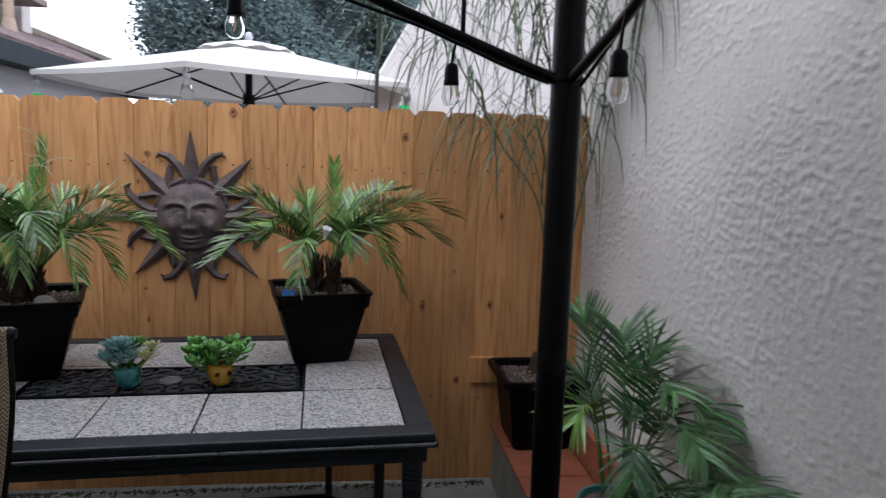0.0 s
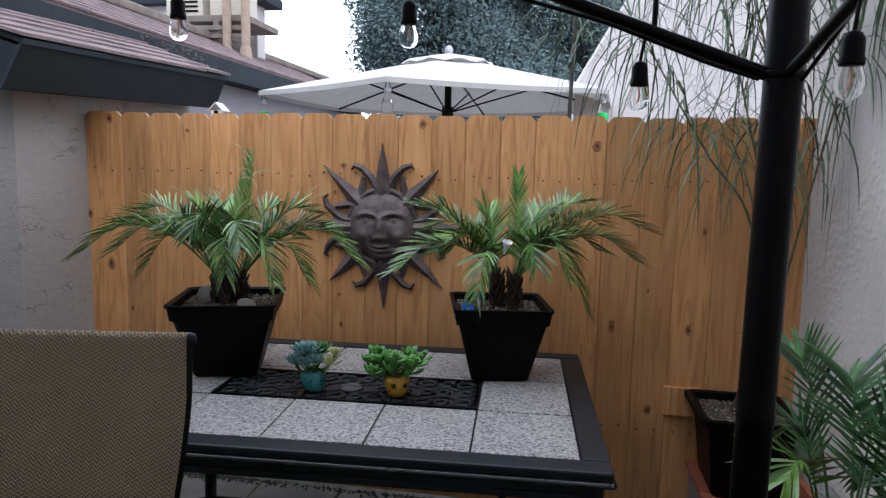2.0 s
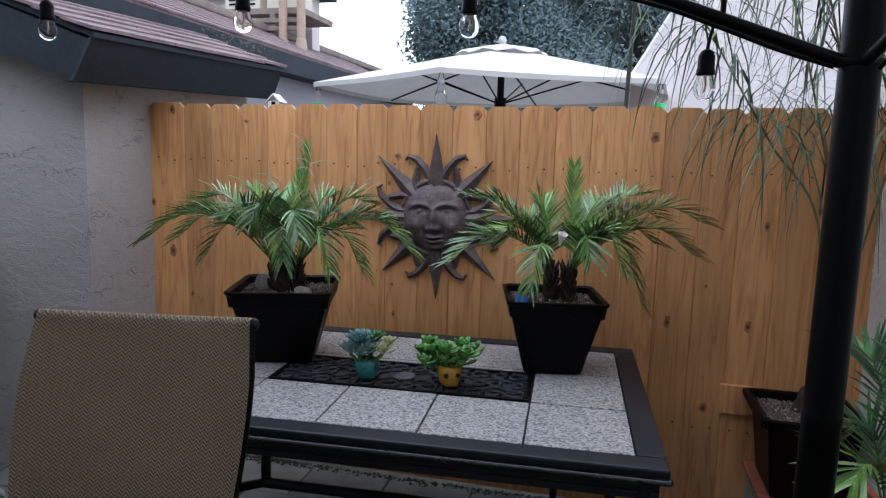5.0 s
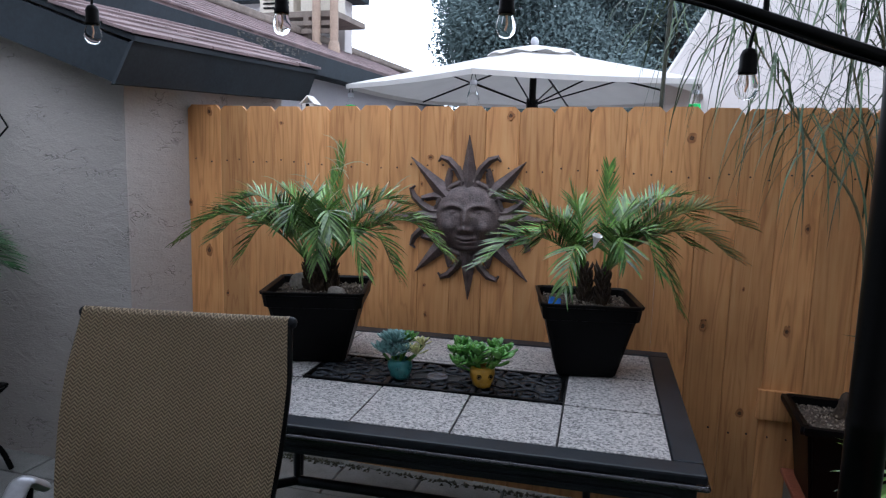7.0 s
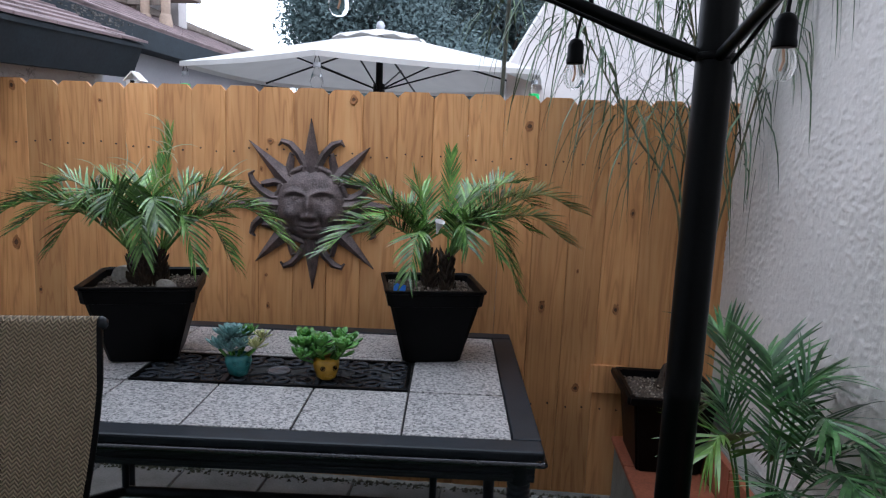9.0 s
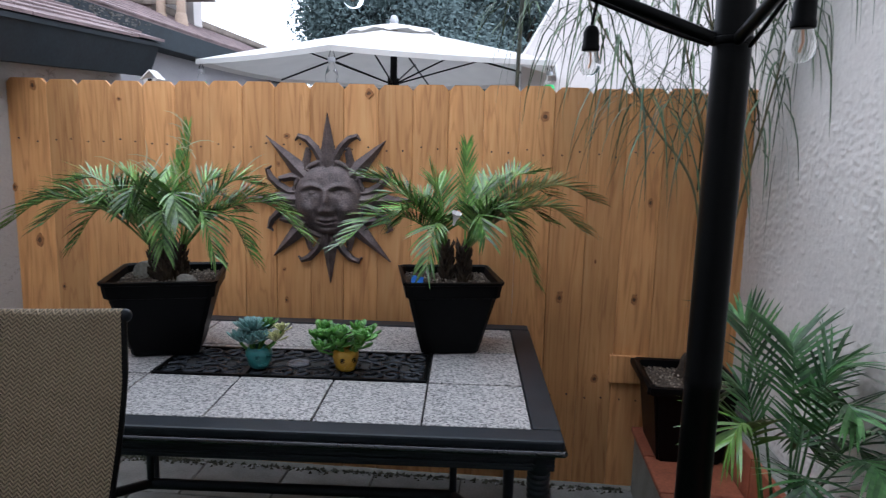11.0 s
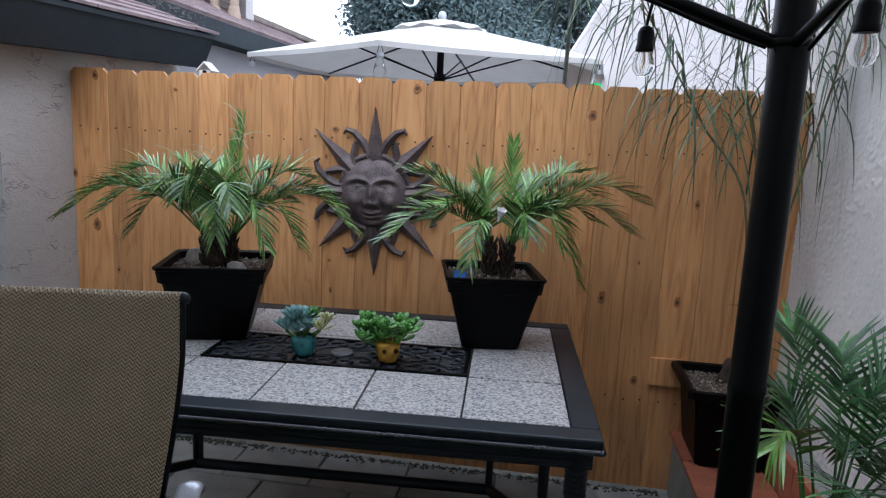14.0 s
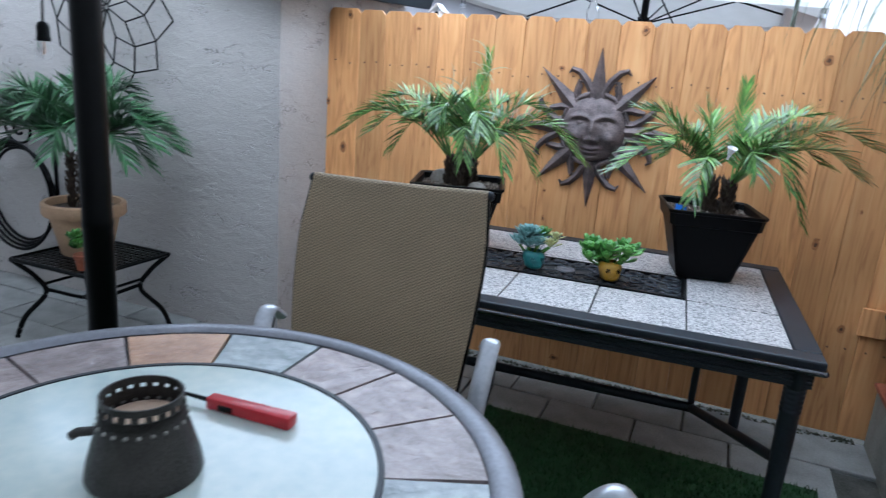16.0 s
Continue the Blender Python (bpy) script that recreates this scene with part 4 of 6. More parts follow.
square_pot(1.857, -0.445, 12, "black square tapered pot holding a pygmy palm")
square_pot(0.868, -0.632, 17, "black square tapered pot beside a tan chair", 1.06)
palm("pygmy_palm", "green pygmy date palm with a few yellowing tips", (1.885, -0.43, 1.01), PALM_A, 3, trunks=((-0.035, 0.01), (0.03, -0.01)), crown=0.13)
palm_left = palm("pygmy_palm", "green pygmy date palm with pale dry tips", (0.862, -0.62, 1.01), PALM_B, 5, trunks=((-0.045, 0.0), (0.045, 0.01), (0.0, -0.03)), crown=0.12)
wisps = []
rw = random.Random(14)
for k in range(26):
    q = Vector((0.862 + rw.uniform(-0.28, 0.30), -0.60 + rw.uniform(-0.08, 0.08), 1.01 + rw.uniform(0.30, 0.40)))
    if k < 8:
        q = Vector((0.93 + rw.uniform(-0.03, 0.04), -0.59, 1.01 + rw.uniform(0.40, 0.52)))
    d = Vector((rw.uniform(-1, 0.8), rw.uniform(-0.3, 0.3), rw.uniform(0.3, 1.0))).normalized()
    L, st = rw.uniform(0.07, 0.14), []
    for f in (0.6, 1.0, 0.9, 0.6, 0):
        st.append((q.copy(), 0.0019 * f, Vector((-d.z, 0, d.x)).normalized()))
        q = q + d * L / 4
        d = (d + Vector((rw.uniform(-0.25, 0.05), 0, -0.28))).normalized()
    wisps.append(st)
w_ob = leaf_mesh("dry_tip", wisps, M_DRY, palm_left)
w_ob.matrix_basis = Matrix.Translation((-0.862, 0.62, -1.01))
tagged(w_ob, kind="stuff")
rock(0.775, -0.60, 1.03, 0.042, "pale rock lying on potting soil")
rock(0.975, -0.71, 1.025, 0.028, "small pale rock lying on potting soil")
ob = boxed("plant_tag", (-0.022, 0.022, -0.004, 0.004, -0.02, 0.02), M_BLUE, None, "", 0.001)
ob.matrix_basis = pose(1.752, -0.535, 1.025, -35, 15, 20)
tagged(ob, "crumpled bright blue plastic tag lying in the soil", "plant tag")
bm = bmesh.new()
lathe(bm, [(0.003, 0), (0.006, 0.02), (0.014, 0.04), (0.018, 0.048)], 8, cap=False)
ob = part("white_flower", bm, M_WHITE)
ob.matrix_basis = pose(1.885, -0.63, 1.245, 20, 15, 0)
tagged(ob, "small white trumpet flower among the fronds", "flower")


# ---- small succulents in glazed pots ----
def skull_pot(x, y, material, label, turn, ring_mat):
    t = thing("glazed_pot", label, "plant pot", pose(x, y, 0.768, 0, 0, turn), "small glazed pots")
    bm = bmesh.new()
    lathe(bm, [(0.026, 0), (0.032, 0.004), (0.036, 0.02), (0.043, 0.042), (0.042, 0.058), (0.033, 0.068), (0.029, 0.068), (0.028, 0.06)], 24)
    for v in bm.verts:
        v.co.y *= 1.12
        if v.co.y < -0.02 and v.co.z < 0.03:
            v.co.y -= 0.006
    smooth(part("body", bm, material, t), 50)
    for s in (-1, 1):
        bm = bmesh.new()
        lathe(bm, [(0.0085, 0), (0.008, 0.003), (0.0065, 0.003), (0.006, 0.001)], 14, cap=False)
        lathe(bm, [(0.004, 0.001), (0.003, 0.005)], 8)
        e = part("eye_ring", bm, ring_mat, t)
        e.matrix_basis = pose(s * 0.019, -0.0415, 0.042, 96, 0, s * 24)
    bm = bmesh.new()
    for k in range(6):
        box(bm, -0.013 + k * 0.0048, -0.0095 + k * 0.0048, -0.047, -0.043, 0.012, 0.020)
    part("teeth_ridge", bm, material, t)


def rosette(bm, c, size, n, up=0.5, seed=1, fat=0.30, only=None):
    for k in range(n) if only is None else (only,):
        f = k / n
        a = k * 2.39996
        el = 0.35 + 1.2 * (f ** 0.8)
        L = size * (1.05 - 0.55 * f)
        d = Vector((math.cos(a) * math.cos(el), math.sin(a) * math.cos(el), math.sin(el)))
        s = d.cross(Vector((0, 0, 1))).normalized()
        u = s.cross(d)
        rows = []
        for q, w in ((0.1, 0.35), (0.45, 0.8), (0.75, 1.0), (0.93, 0.6)):
            p = Vector(c) + d * L * q + u * (0.10 * L * q * q)
            rows.append([bm.verts.new(p + s * w * L * fat * 0.5 * math.cos(b) + u * w * L * fat * 0.22 * math.sin(b)) for b in (0, 1.257, 2.513, 3.77, 5.027)])
        tip = bm.verts.new(Vector(c) + d * L + u * 0.1 * L)
        for p, q in zip(rows, rows[1:]):
            for i in range(5):
                bm.faces.new((p[i], p[(i + 1) % 5], q[(i + 1) % 5], q[i]))
        for i in range(5):
            bm.faces.new((rows[-1][i], rows[-1][(i + 1) % 5], tip))


skull_pot(1.258, -0.795, M_TURQ, "turquoise glazed skull-shaped pot on the grate", 35, M_TURQ)
skull_pot(1.548, -0.775, M_YELLOW, "yellow glazed skull-shaped pot with black eye rings", 25, M_BLACK)
s1 = thing("succulent", "blue-green and pale yellow rosette succulents in a turquoise pot", "succulent", Matrix.Translation((1.25, -0.79, 0.815)))
for c, size, n, ma, sd in (((-0.02, 0, 0.065), 0.07, 60, M_SUCC, 1), ((-0.03, 0.03, 0.05), 0.06, 40, M_SUCC, 7), ((0.02, -0.02, 0.045), 0.055, 40, M_SUCC, 8), ((0.025, 0.03, 0.07), 0.055, 34, M_SUCC_G, 2), ((0.07, -0.02, 0.045), 0.05, 26, M_SUCC_Y, 3), ((-0.045, -0.03, 0.04), 0.06, 30, M_SUCC, 4), ((-0.01, -0.035, 0.035), 0.055, 30, M_SUCC, 5), ((0.085, 0.0, 0.075), 0.04, 22, M_SUCC_Y, 6)):
    bm = bmesh.new()
    rosette(bm, c, size, n, seed=sd)
    st = smooth(part("rosette", bm, ma, s1), 60)
    tubed("stem", [(0, 0, -0.01), (c[0] * 0.7, c[1] * 0.7, c[2] * 0.5), c], 0.005, M_SUCC_G, s1)
s2 = thing("succulent", "bright green jade-like succulent in a yellow pot", "succulent", Matrix.Translation((1.545, -0.77, 0.815)))
r2 = random.Random(4)
for k in range(20):
    c = (r2.uniform(-0.085, 0.085), r2.uniform(-0.05, 0.05), r2.uniform(0.015, 0.07))
    if k == 0:
        c = (-0.10, -0.01, 0.055)
    size = r2.uniform(0.038, 0.056)
    stem = tubed("stem", [(0, 0, -0.01), (c[0] * 0.6, c[1] * 0.6, c[2] * 0.4), c], 0.004, M_SUCC_G, s2)
    for q in range(11):
        bm = bmesh.new()
        rosette(bm, c, size * r2.uniform(0.85, 1.15), 11, fat=0.55, only=q)
        smooth(part("leaf", bm, M_SUCC_G, stem), 60)

# ---- sling chairs ----
def sling_mat():
    """Woven sling with a herringbone of fine ribs."""
    m = mat("woven_sling", (0.375, 0.29, 0.185), 0.7, 0, 5, 260, 0.12, 0)
    n, l = m.node_tree.nodes, m.node_tree.links
    b = n["Principled BSDF"]
    tc, sx = n.new("ShaderNodeTexCoord"), n.new("ShaderNodeSeparateXYZ")
    l.new(tc.outputs["Object"], sx.inputs[0])

    def op(kind, a, v=None):
        o = n.new("ShaderNodeMath")
        o.operation = kind
        if hasattr(a, "links"):
            l.new(a, o.inputs[0])
        if v is not None:
            if isinstance(v, float):
                o.inputs[1].default_value = v
            else:
                l.new(v, o.inputs[1])
        return o.outputs[0]

    zig = op("MULTIPLY", op("PINGPONG", sx.outputs["X"], 0.0075), 1.0)
    zz = op("ADD", op("MULTIPLY", sx.outputs["Z"], 1.0), zig)
    wave = op("SINE", op("MULTIPLY", zz, 840.0))
    mr = n.new("ShaderNodeMapRange")
    mr.inputs["From Min"].default_value = -1.0
    mr.inputs["To Min"].default_value, mr.inputs["To Max"].default_value = 0.52, 1.38
    l.new(wave, mr.inputs["Value"])
    hs = n.new("ShaderNodeHueSaturation")
    old = b.inputs["Base Color"].links[0].from_socket
    l.new(old, hs.inputs["Color"])
    l.new(mr.outputs[0], hs.inputs["Value"])
    l.new(hs.outputs[0], b.inputs["Base Color"])
    bp = n.new("ShaderNodeBump")
    bp.inputs["Strength"].default_value, bp.inputs["Distance"].default_value = 0.8, 0.0025
    l.new(wave, bp.inputs["Height"])
    l.new(bp.outputs[0], b.inputs["Normal"])
    return m


M_WEAVE = sling_mat()


def sling_chair(m, top, label):
    """Faces +y; the back rises from the origin and leans to -y."""
    t = thing("patio_chair", label, "chair", m, "patio chairs")
    zb = 0.40

    def back_y(z):
        return -0.25 * (z - zb) + 0.03 * math.sin(math.pi * min(1.0, (z - zb) / 0.8))

    def half(z):
        f = min(1.0, max(0.0, (z - 0.55) / 0.5))
        return 0.198 + 0.038 * f * f * (3 - 2 * f) - 0.11 * max(0.0, z - top + 0.11)

    def cloth(bm, rows, z, dy=0.0, dz=0.0):
        row = []
        for i in range(17):
            u = 2 * i / 16 - 1
            row.append(bm.verts.new((half(z) * u, back_y(z) - 0.026 * (1 - u * u) + dy, z + dz - 0.008 * (1 - u * u) * (dz > 0))))
        rows.append(row)

    bm = bmesh.new()
    rows = []
    low = min(0.60, top - 0.3)
    for k in range(29):
        cloth(bm, rows, low + (top - low) * k / 28)
    for a in (0.5, 1.0, 1.6, 2.3, 3.0, 3.14):
        cloth(bm, rows, top, -0.014 * (1 - math.cos(a)), 0.014 * math.sin(a) + 0.0001)
    for a, b in zip(rows, rows[1:]):
        for i in range(16):
            bm.faces.new((a[i], a[i + 1], b[i + 1], b[i]))
    smooth(part("backrest", bm, M_WEAVE, t), 60)
    bm = bmesh.new()
    rows = [[bm.verts.new((0.24 * (2 * i / 8 - 1), y, low + 0.03 * (y / 0.5) - 0.02 * math.sin(math.pi * y / 0.5))) for i in range(9)] for y in (-0.03, 0.1, 0.2, 0.3, 0.4, 0.46)]
    for a, b in zip(rows, rows[1:]):
        for i in range(8):
            bm.faces.new((a[i], a[i + 1], b[i + 1], b[i]))
    smooth(part("seat", bm, M_WEAVE, t), 60)
    for s in (-1, 1):
        pts = [(s * (half(z) - 0.003), back_y(z) - 0.013, z) for z in [low + (top - low) * k / 12 for k in range(13)]]
        tubed("back_post", pts, 0.0095, M_BLACK, t)
        bm = bmesh.new()
        bmesh.ops.create_uvsphere(bm, u_segments=12, v_segments=8, radius=0.013)
        cap = smooth(part("end_cap", bm, M_TABLE, t, "glossy black end cap"))
        cap.location = (s * (half(top) + 0.002), back_y(top) - 0.016, top)
        arm = spline([(s * 0.270, -0.115, 0.845), (s * 0.281, -0.072, 0.872), (s * 0.277, -0.025, 0.825), (s * 0.270, 0.018, 0.745), (s * 0.264, 0.045, 0.675), (s * 0.260, 0.07, 0.58 if top > 1 else 0.5)], 6)
        tubed("armrest", arm, 0.023, M_PEWTER, t, "curved pewter metal armrest", 12, 0.5)
        tubed("arm_support", spline([(s * 0.281, -0.085, 0.862), (s * 0.284, -0.075, 0.78), (s * 0.27, -0.05, low + 0.1), (s * 0.25, -0.02, low)]), 0.013, M_BLACK, t)
        tubed("front_leg", spline([(s * 0.260, 0.07, 0.58 if top > 1 else 0.5), (s * 0.255, 0.18, 0.3), (s * 0.26, 0.33, 0.012)]), 0.013, M_BLACK, t)
        tubed("rear_leg", spline([(s * 0.25, -0.02, low), (s * 0.25, -0.04, 0.22), (s * 0.26, -0.10, 0.012)]), 0.013, M_BLACK, t)
        tubed("seat_rail", [(s * 0.245, -0.03, low - 0.01), (s * 0.245, 0.44, low + 0.02)], 0.012, M_BLACK, t)
    tubed("top_bar", spline([(-half(top), back_y(top) - 0.014, top - 0.004), (-0.1, back_y(top) - 0.036, top - 0.008), (0.1, back_y(top) - 0.036, top - 0.008), (half(top), back_y(top) - 0.014, top - 0.004)]), 0.006, M_BLACK, t)
    return t


sling_chair(pose(1.175, -1.985, 0.0, 0, 0, 190), 1.192, "tan woven high-back sling chair with pewter arms")
sling_chair(pose(1.715, -2.60, 0.0, 0, 0, 88), 0.84, "low tan sling chair with pewter arms beside the round table")


# ---- round stone table and what lies on it ----
def round_table(cx, cy):
    t = thing("round_table", "round patio table with stone ring and frosted glass", "table", Matrix.Translation((cx, cy, 0)))
    Z = 0.943
    bm = bmesh.new()
    lathe(bm, [(0.4644, Z - 0.03), (0.4968, Z - 0.03), (0.5098, Z - 0.018), (0.5076, Z + 0.002), (0.4932, Z + 0.010), (0.4752, Z + 0.009), (0.4651, Z + 0.002)], 96, cap=False)
    smooth(part("rim", bm, M_RIM, t, "dull pewter metal rim"), 50)
    bm = bmesh.new()
    lathe(bm, [(0.4608, Z - 0.03), (0.4608, Z - 0.008), (0.01, Z - 0.008)], 64)
    part("tray", bm, M_GROUT, t)
    r = random.Random(11)
    edges = [2, 25, 48, 70, 92, 115, 139, 163, 187, 208, 232, 254, 277, 300, 322, 342, 362]
    kinds = "BPPPBOPPBPOPPBPO"
    for k, (a, a_next) in enumerate(zip(edges, edges[1:])):
        w = a_next - a
        bm = bmesh.new()
        skew = r.uniform(-2.5, 2.5)
        lo, hi = [], []
        n = 8
        for rad, off in ((0.3226, 0), (0.4637, skew)):
            for i in range(n + 1):
                b = radians(a + 0.45 + (w - 0.9) * (i / n if rad < 0.4 else 1 - i / n))
                lo.append(bm.verts.new((rad * math.cos(b), rad * math.sin(b), Z - 0.008)))
                hi.append(bm.verts.new((rad * math.cos(b), rad * math.sin(b), Z + r.uniform(-0.0008, 0.0008))))
        bm.faces.new(hi)
        for i in range(len(lo)):
            j = (i + 1) % len(lo)
            bm.faces.new((lo[i], lo[j], hi[j], hi[i]))
        bmesh.ops.recalc_face_normals(bm, faces=bm.faces)
        part("stone", bm, {"B": M_STONE_B, "P": M_STONE, "O": M_STONE_O}[kinds[k]], t)
    bm = bmesh.new()
    lathe(bm, [(0.3139, Z - 0.008), (0.3139, Z + 0.004), (0.3218, Z + 0.004), (0.3218, Z - 0.008)], 80, cap=False)
    part("inner_ring", bm, M_TABLE, t)
    bm = bmesh.new()
    lathe(bm, [(0.3132, Z - 0.007), (0.3132, Z + 0.002), (0.01, Z + 0.002)], 80)
    part("glass_center", bm, M_FROST, t, "pale frosted glass centre")
    for k in range(4):
        b = radians(45 + 90 * k)
        c, s = math.cos(b), math.sin(b)
        tubed("leg", spline([(0.34 * c, 0.34 * s, Z - 0.02), (0.2 * c, 0.2 * s, 0.55), (0.25 * c, 0.25 * s, 0.15), (0.36 * c, 0.36 * s, 0.02)]), 0.02, M_BLACK, t)


M_RIM = mat("table_rim_metal", (0.17, 0.17, 0.19), 0.4, 0.4, 10, 120, 0.2, 0.05)
round_table(1.223, -2.692)

M_BEAD = mat("dull_pewter_bead", (0.30, 0.29, 0.26), 0.4, 0.5, 20, 90, 0.2, 0)
lan = thing("candle_lantern", "dark bronze perforated tin candle holder", "candle holder", Matrix.Translation((1.235, -2.694, 0.945)) @ Matrix.Scale(0.79, 4))
bm = bmesh.new()
lathe(bm, [(0.090, 0), (0.092, 0.006), (0.088, 0.03), (0.066, 0.105), (0.066, 0.121)], 40, cap=False)
lathe(bm, [(0.0635, 0.105), (0.0635, 0.121), (0.066, 0.121), (0.066, 0.105)], 40, cap=False)
smooth(part("body", bm, M_BRONZE, lan), 50)
bm = bmesh.new()
for k in range(22):
    bmesh.ops.create_icosphere(bm, subdivisions=1, radius=0.004, matrix=pose(0, 0, 0, 0, 0, 360 / 22 * k) @ pose(0.0685, 0, 0.098))
smooth(part("bead_row", bm, M_BEAD, lan, "row of pale beads"), 60)
for k in range(20):
    boxed("band_tab", (-0.0055, 0.0055, -0.0015, 0.0015, 0.120, 0.131), M_BRONZE, lan, "", 0, pose(0, 0, 0, 0, 0, 18 * k) @ pose(0.0635, 0, 0, 0, 0, 90))
bm = bmesh.new()
lathe(bm, [(0.0635, 0.130), (0.0645, 0.142), (0.061, 0.142), (0.060, 0.130)], 40, cap=False)
smooth(part("collar", bm, M_BRONZE, lan), 50)
bm = bmesh.new()
lathe(bm, [(0.06, 0.004), (0.06, 0.098), (0.05, 0.100)], 32)
part("candle", bm, M_WAX, lan, "tan candle wax")
tubed("handle_peg", [(-0.066, -0.03, 0.07), (-0.095, -0.045, 0.066), (-0.105, -0.05, 0.058)], 0.008, M_BRONZE, lan)
lighter = thing("gas_lighter", "red plastic long-nosed gas lighter with black trigger", "lighter", pose(1.262, -2.516, 0.955, 0, 0, 4) @ Matrix.Scale(0.66, 4))
bm = bmesh.new()
box(bm, -0.11, 0.115, -0.019, 0.019, -0.0145, 0.016, bevel=0.006)
for v in bm.verts:
    if v.co.x < -0.02:
        v.co.z += 0.006 * math.sin((v.co.x + 0.11) * 30)
        v.co.y *= 0.85
    if v.co.x > 0.09:
        v.co.y *= 1.1
smooth(part("handle", bm, M_RED, lighter), 40)
tubed("nozzle", [(-0.11, 0, 0.002), (-0.20, 0, 0.004)], [0.006, 0.0045], M_BLACK, lighter)
boxed("trigger", (-0.075, -0.035, -0.02, -0.012, -0.009, 0.006), M_BLACK, lighter, "", 0.003)


# ---- gazebo frame and light string ----
def post(x, y, label):
    t = thing("gazebo_post", label, "post", Matrix.Translation((x, y, 0)), "gazebo posts")
    bm = bmesh.new()
    lathe(bm, [(0.06, 0.0), (0.06, 0.012), (0.0385, 0.016), (0.0385, 1.0), (0.040, 1.005), (0.040, 1.02), (0.0385, 1.025), (0.0385, 2.3)], 24)
    smooth(part("shaft", bm, M_BLACK, t), 40)
    return t


# cloth of the unseen canopy; its grey and translucency tune the light below
M_CLOTH = mat("canopy_cloth", (0.38, 0.37, 0.36), 0.9, 0, 5, 200, 0.15, 0.05)
cn = M_CLOTH.node_tree
ct, cm = cn.nodes.new("ShaderNodeBsdfTranslucent"), cn.nodes.new("ShaderNodeMixShader")
ct.inputs["Color"].default_value = (0.56, 0.55, 0.54, 1)
cm.inputs[0].default_value = 0.3
cn.links.new(cn.nodes["Principled BSDF"].outputs[0], cm.inputs[1])
cn.links.new(ct.outputs[0], cm.inputs[2])
cn.links.new(cm.outputs[0], cn.nodes["Material Output"].inputs[0])
gz = post(2.51, -1.41, "black round metal gazebo post with curved braces")
bm = bmesh.new()
lathe(bm, [(0.0386, 1.736), (0.043, 1.738), (0.0445, 1.744), (0.043, 1.75), (0.0386, 1.752)], 24, cap=False)
smooth(part("collar", bm, M_BLACK, gz), 40)
tubed("brace", spline([(-0.03, 0, 1.745), (-0.15, 0, 1.790), (-0.35, 0, 1.865), (-0.7, 0, 2.0), (-1.15, 0, 2.17), (-1.45, 0, 2.285)]), 0.0145, M_BLACK, gz)
tubed("brace", spline([(0.0, -0.03, 1.742), (0.0, -0.21, 1.785), (0.0, -0.44, 1.85), (0.0, -0.9, 2.03), (0.0, -1.4, 2.285)]), 0.0125, M_BLACK, gz)
tubed("hanger_rod", [(-0.262, 0, 1.835), (-0.262, 0, 2.285)], 0.006, M_BLACK, gz)
post(0.34, -1.98, "black round metal gazebo post behind the round table")
# unseen cloth roof over the seats, stretched west and south to cut skylight
canopy = thing("gazebo_shade_canopy", "unseen grey cloth gazebo roof over the seats, oversized to shade the patio", "canopy")
bm = bmesh.new()
cx0, cx1, cy0, cy1 = -3.4, 2.60, -6.9, -1.36
top_v = bm.verts.new(((cx0 + cx1) / 2, (cy0 + cy1) / 2, 3.0))
ring = [bm.verts.new(q) for q in ((cx0, cy0, 2.3), (cx1, cy0, 2.3), (cx1, cy1, 2.3), (cx0, cy1, 2.3))]
for i in range(4):
    bm.faces.new((ring[i], ring[(i + 1) % 4], top_v))
part("cloth", bm, M_CLOTH, canopy)
for a, b in (((cx0, cy1), (cx1, cy1)), ((cx1, cy1), (cx1, cy0)), ((cx0, cy1), (cx0, cy0)), ((cx0, cy0), (cx1, cy0))):
    tubed("beam", [(a[0], a[1], 2.29), (b[0], b[1], 2.29)], 0.016, M_BLACK, canopy)
for q in ((-0.3, -4.6), (2.5, -4.6)):
    post(*q, "black round metal gazebo post at the rear")

string = thing("light_string", "black cable of outdoor string lights along the brace", "light string")
tubed("cable", spline([(2.46, -1.42, 1.735), (2.35, -1.435, 1.768), (2.232, -1.435, 1.815), (2.08, -1.435, 1.868), (1.72, -1.43, 1.955), (1.16, -1.42, 1.985), (0.594, -1.42, 1.975), (0.0, -1.45, 2.05)]), 0.0045, M_BLACK, string)
tubed("cable", spline([(2.53, -1.46, 1.728), (2.53, -1.63, 1.79), (2.51, -1.81, 1.83), (2.50, -2.1, 1.91)]), 0.0045, M_BLACK, string)
tubed("cable", spline([(0.0, -1.45, 2.05), (0.06, -1.75, 1.74), (0.13, -1.93, 1.60), (0.30, -1.975, 1.70)]), 0.0045, M_BLACK, string)


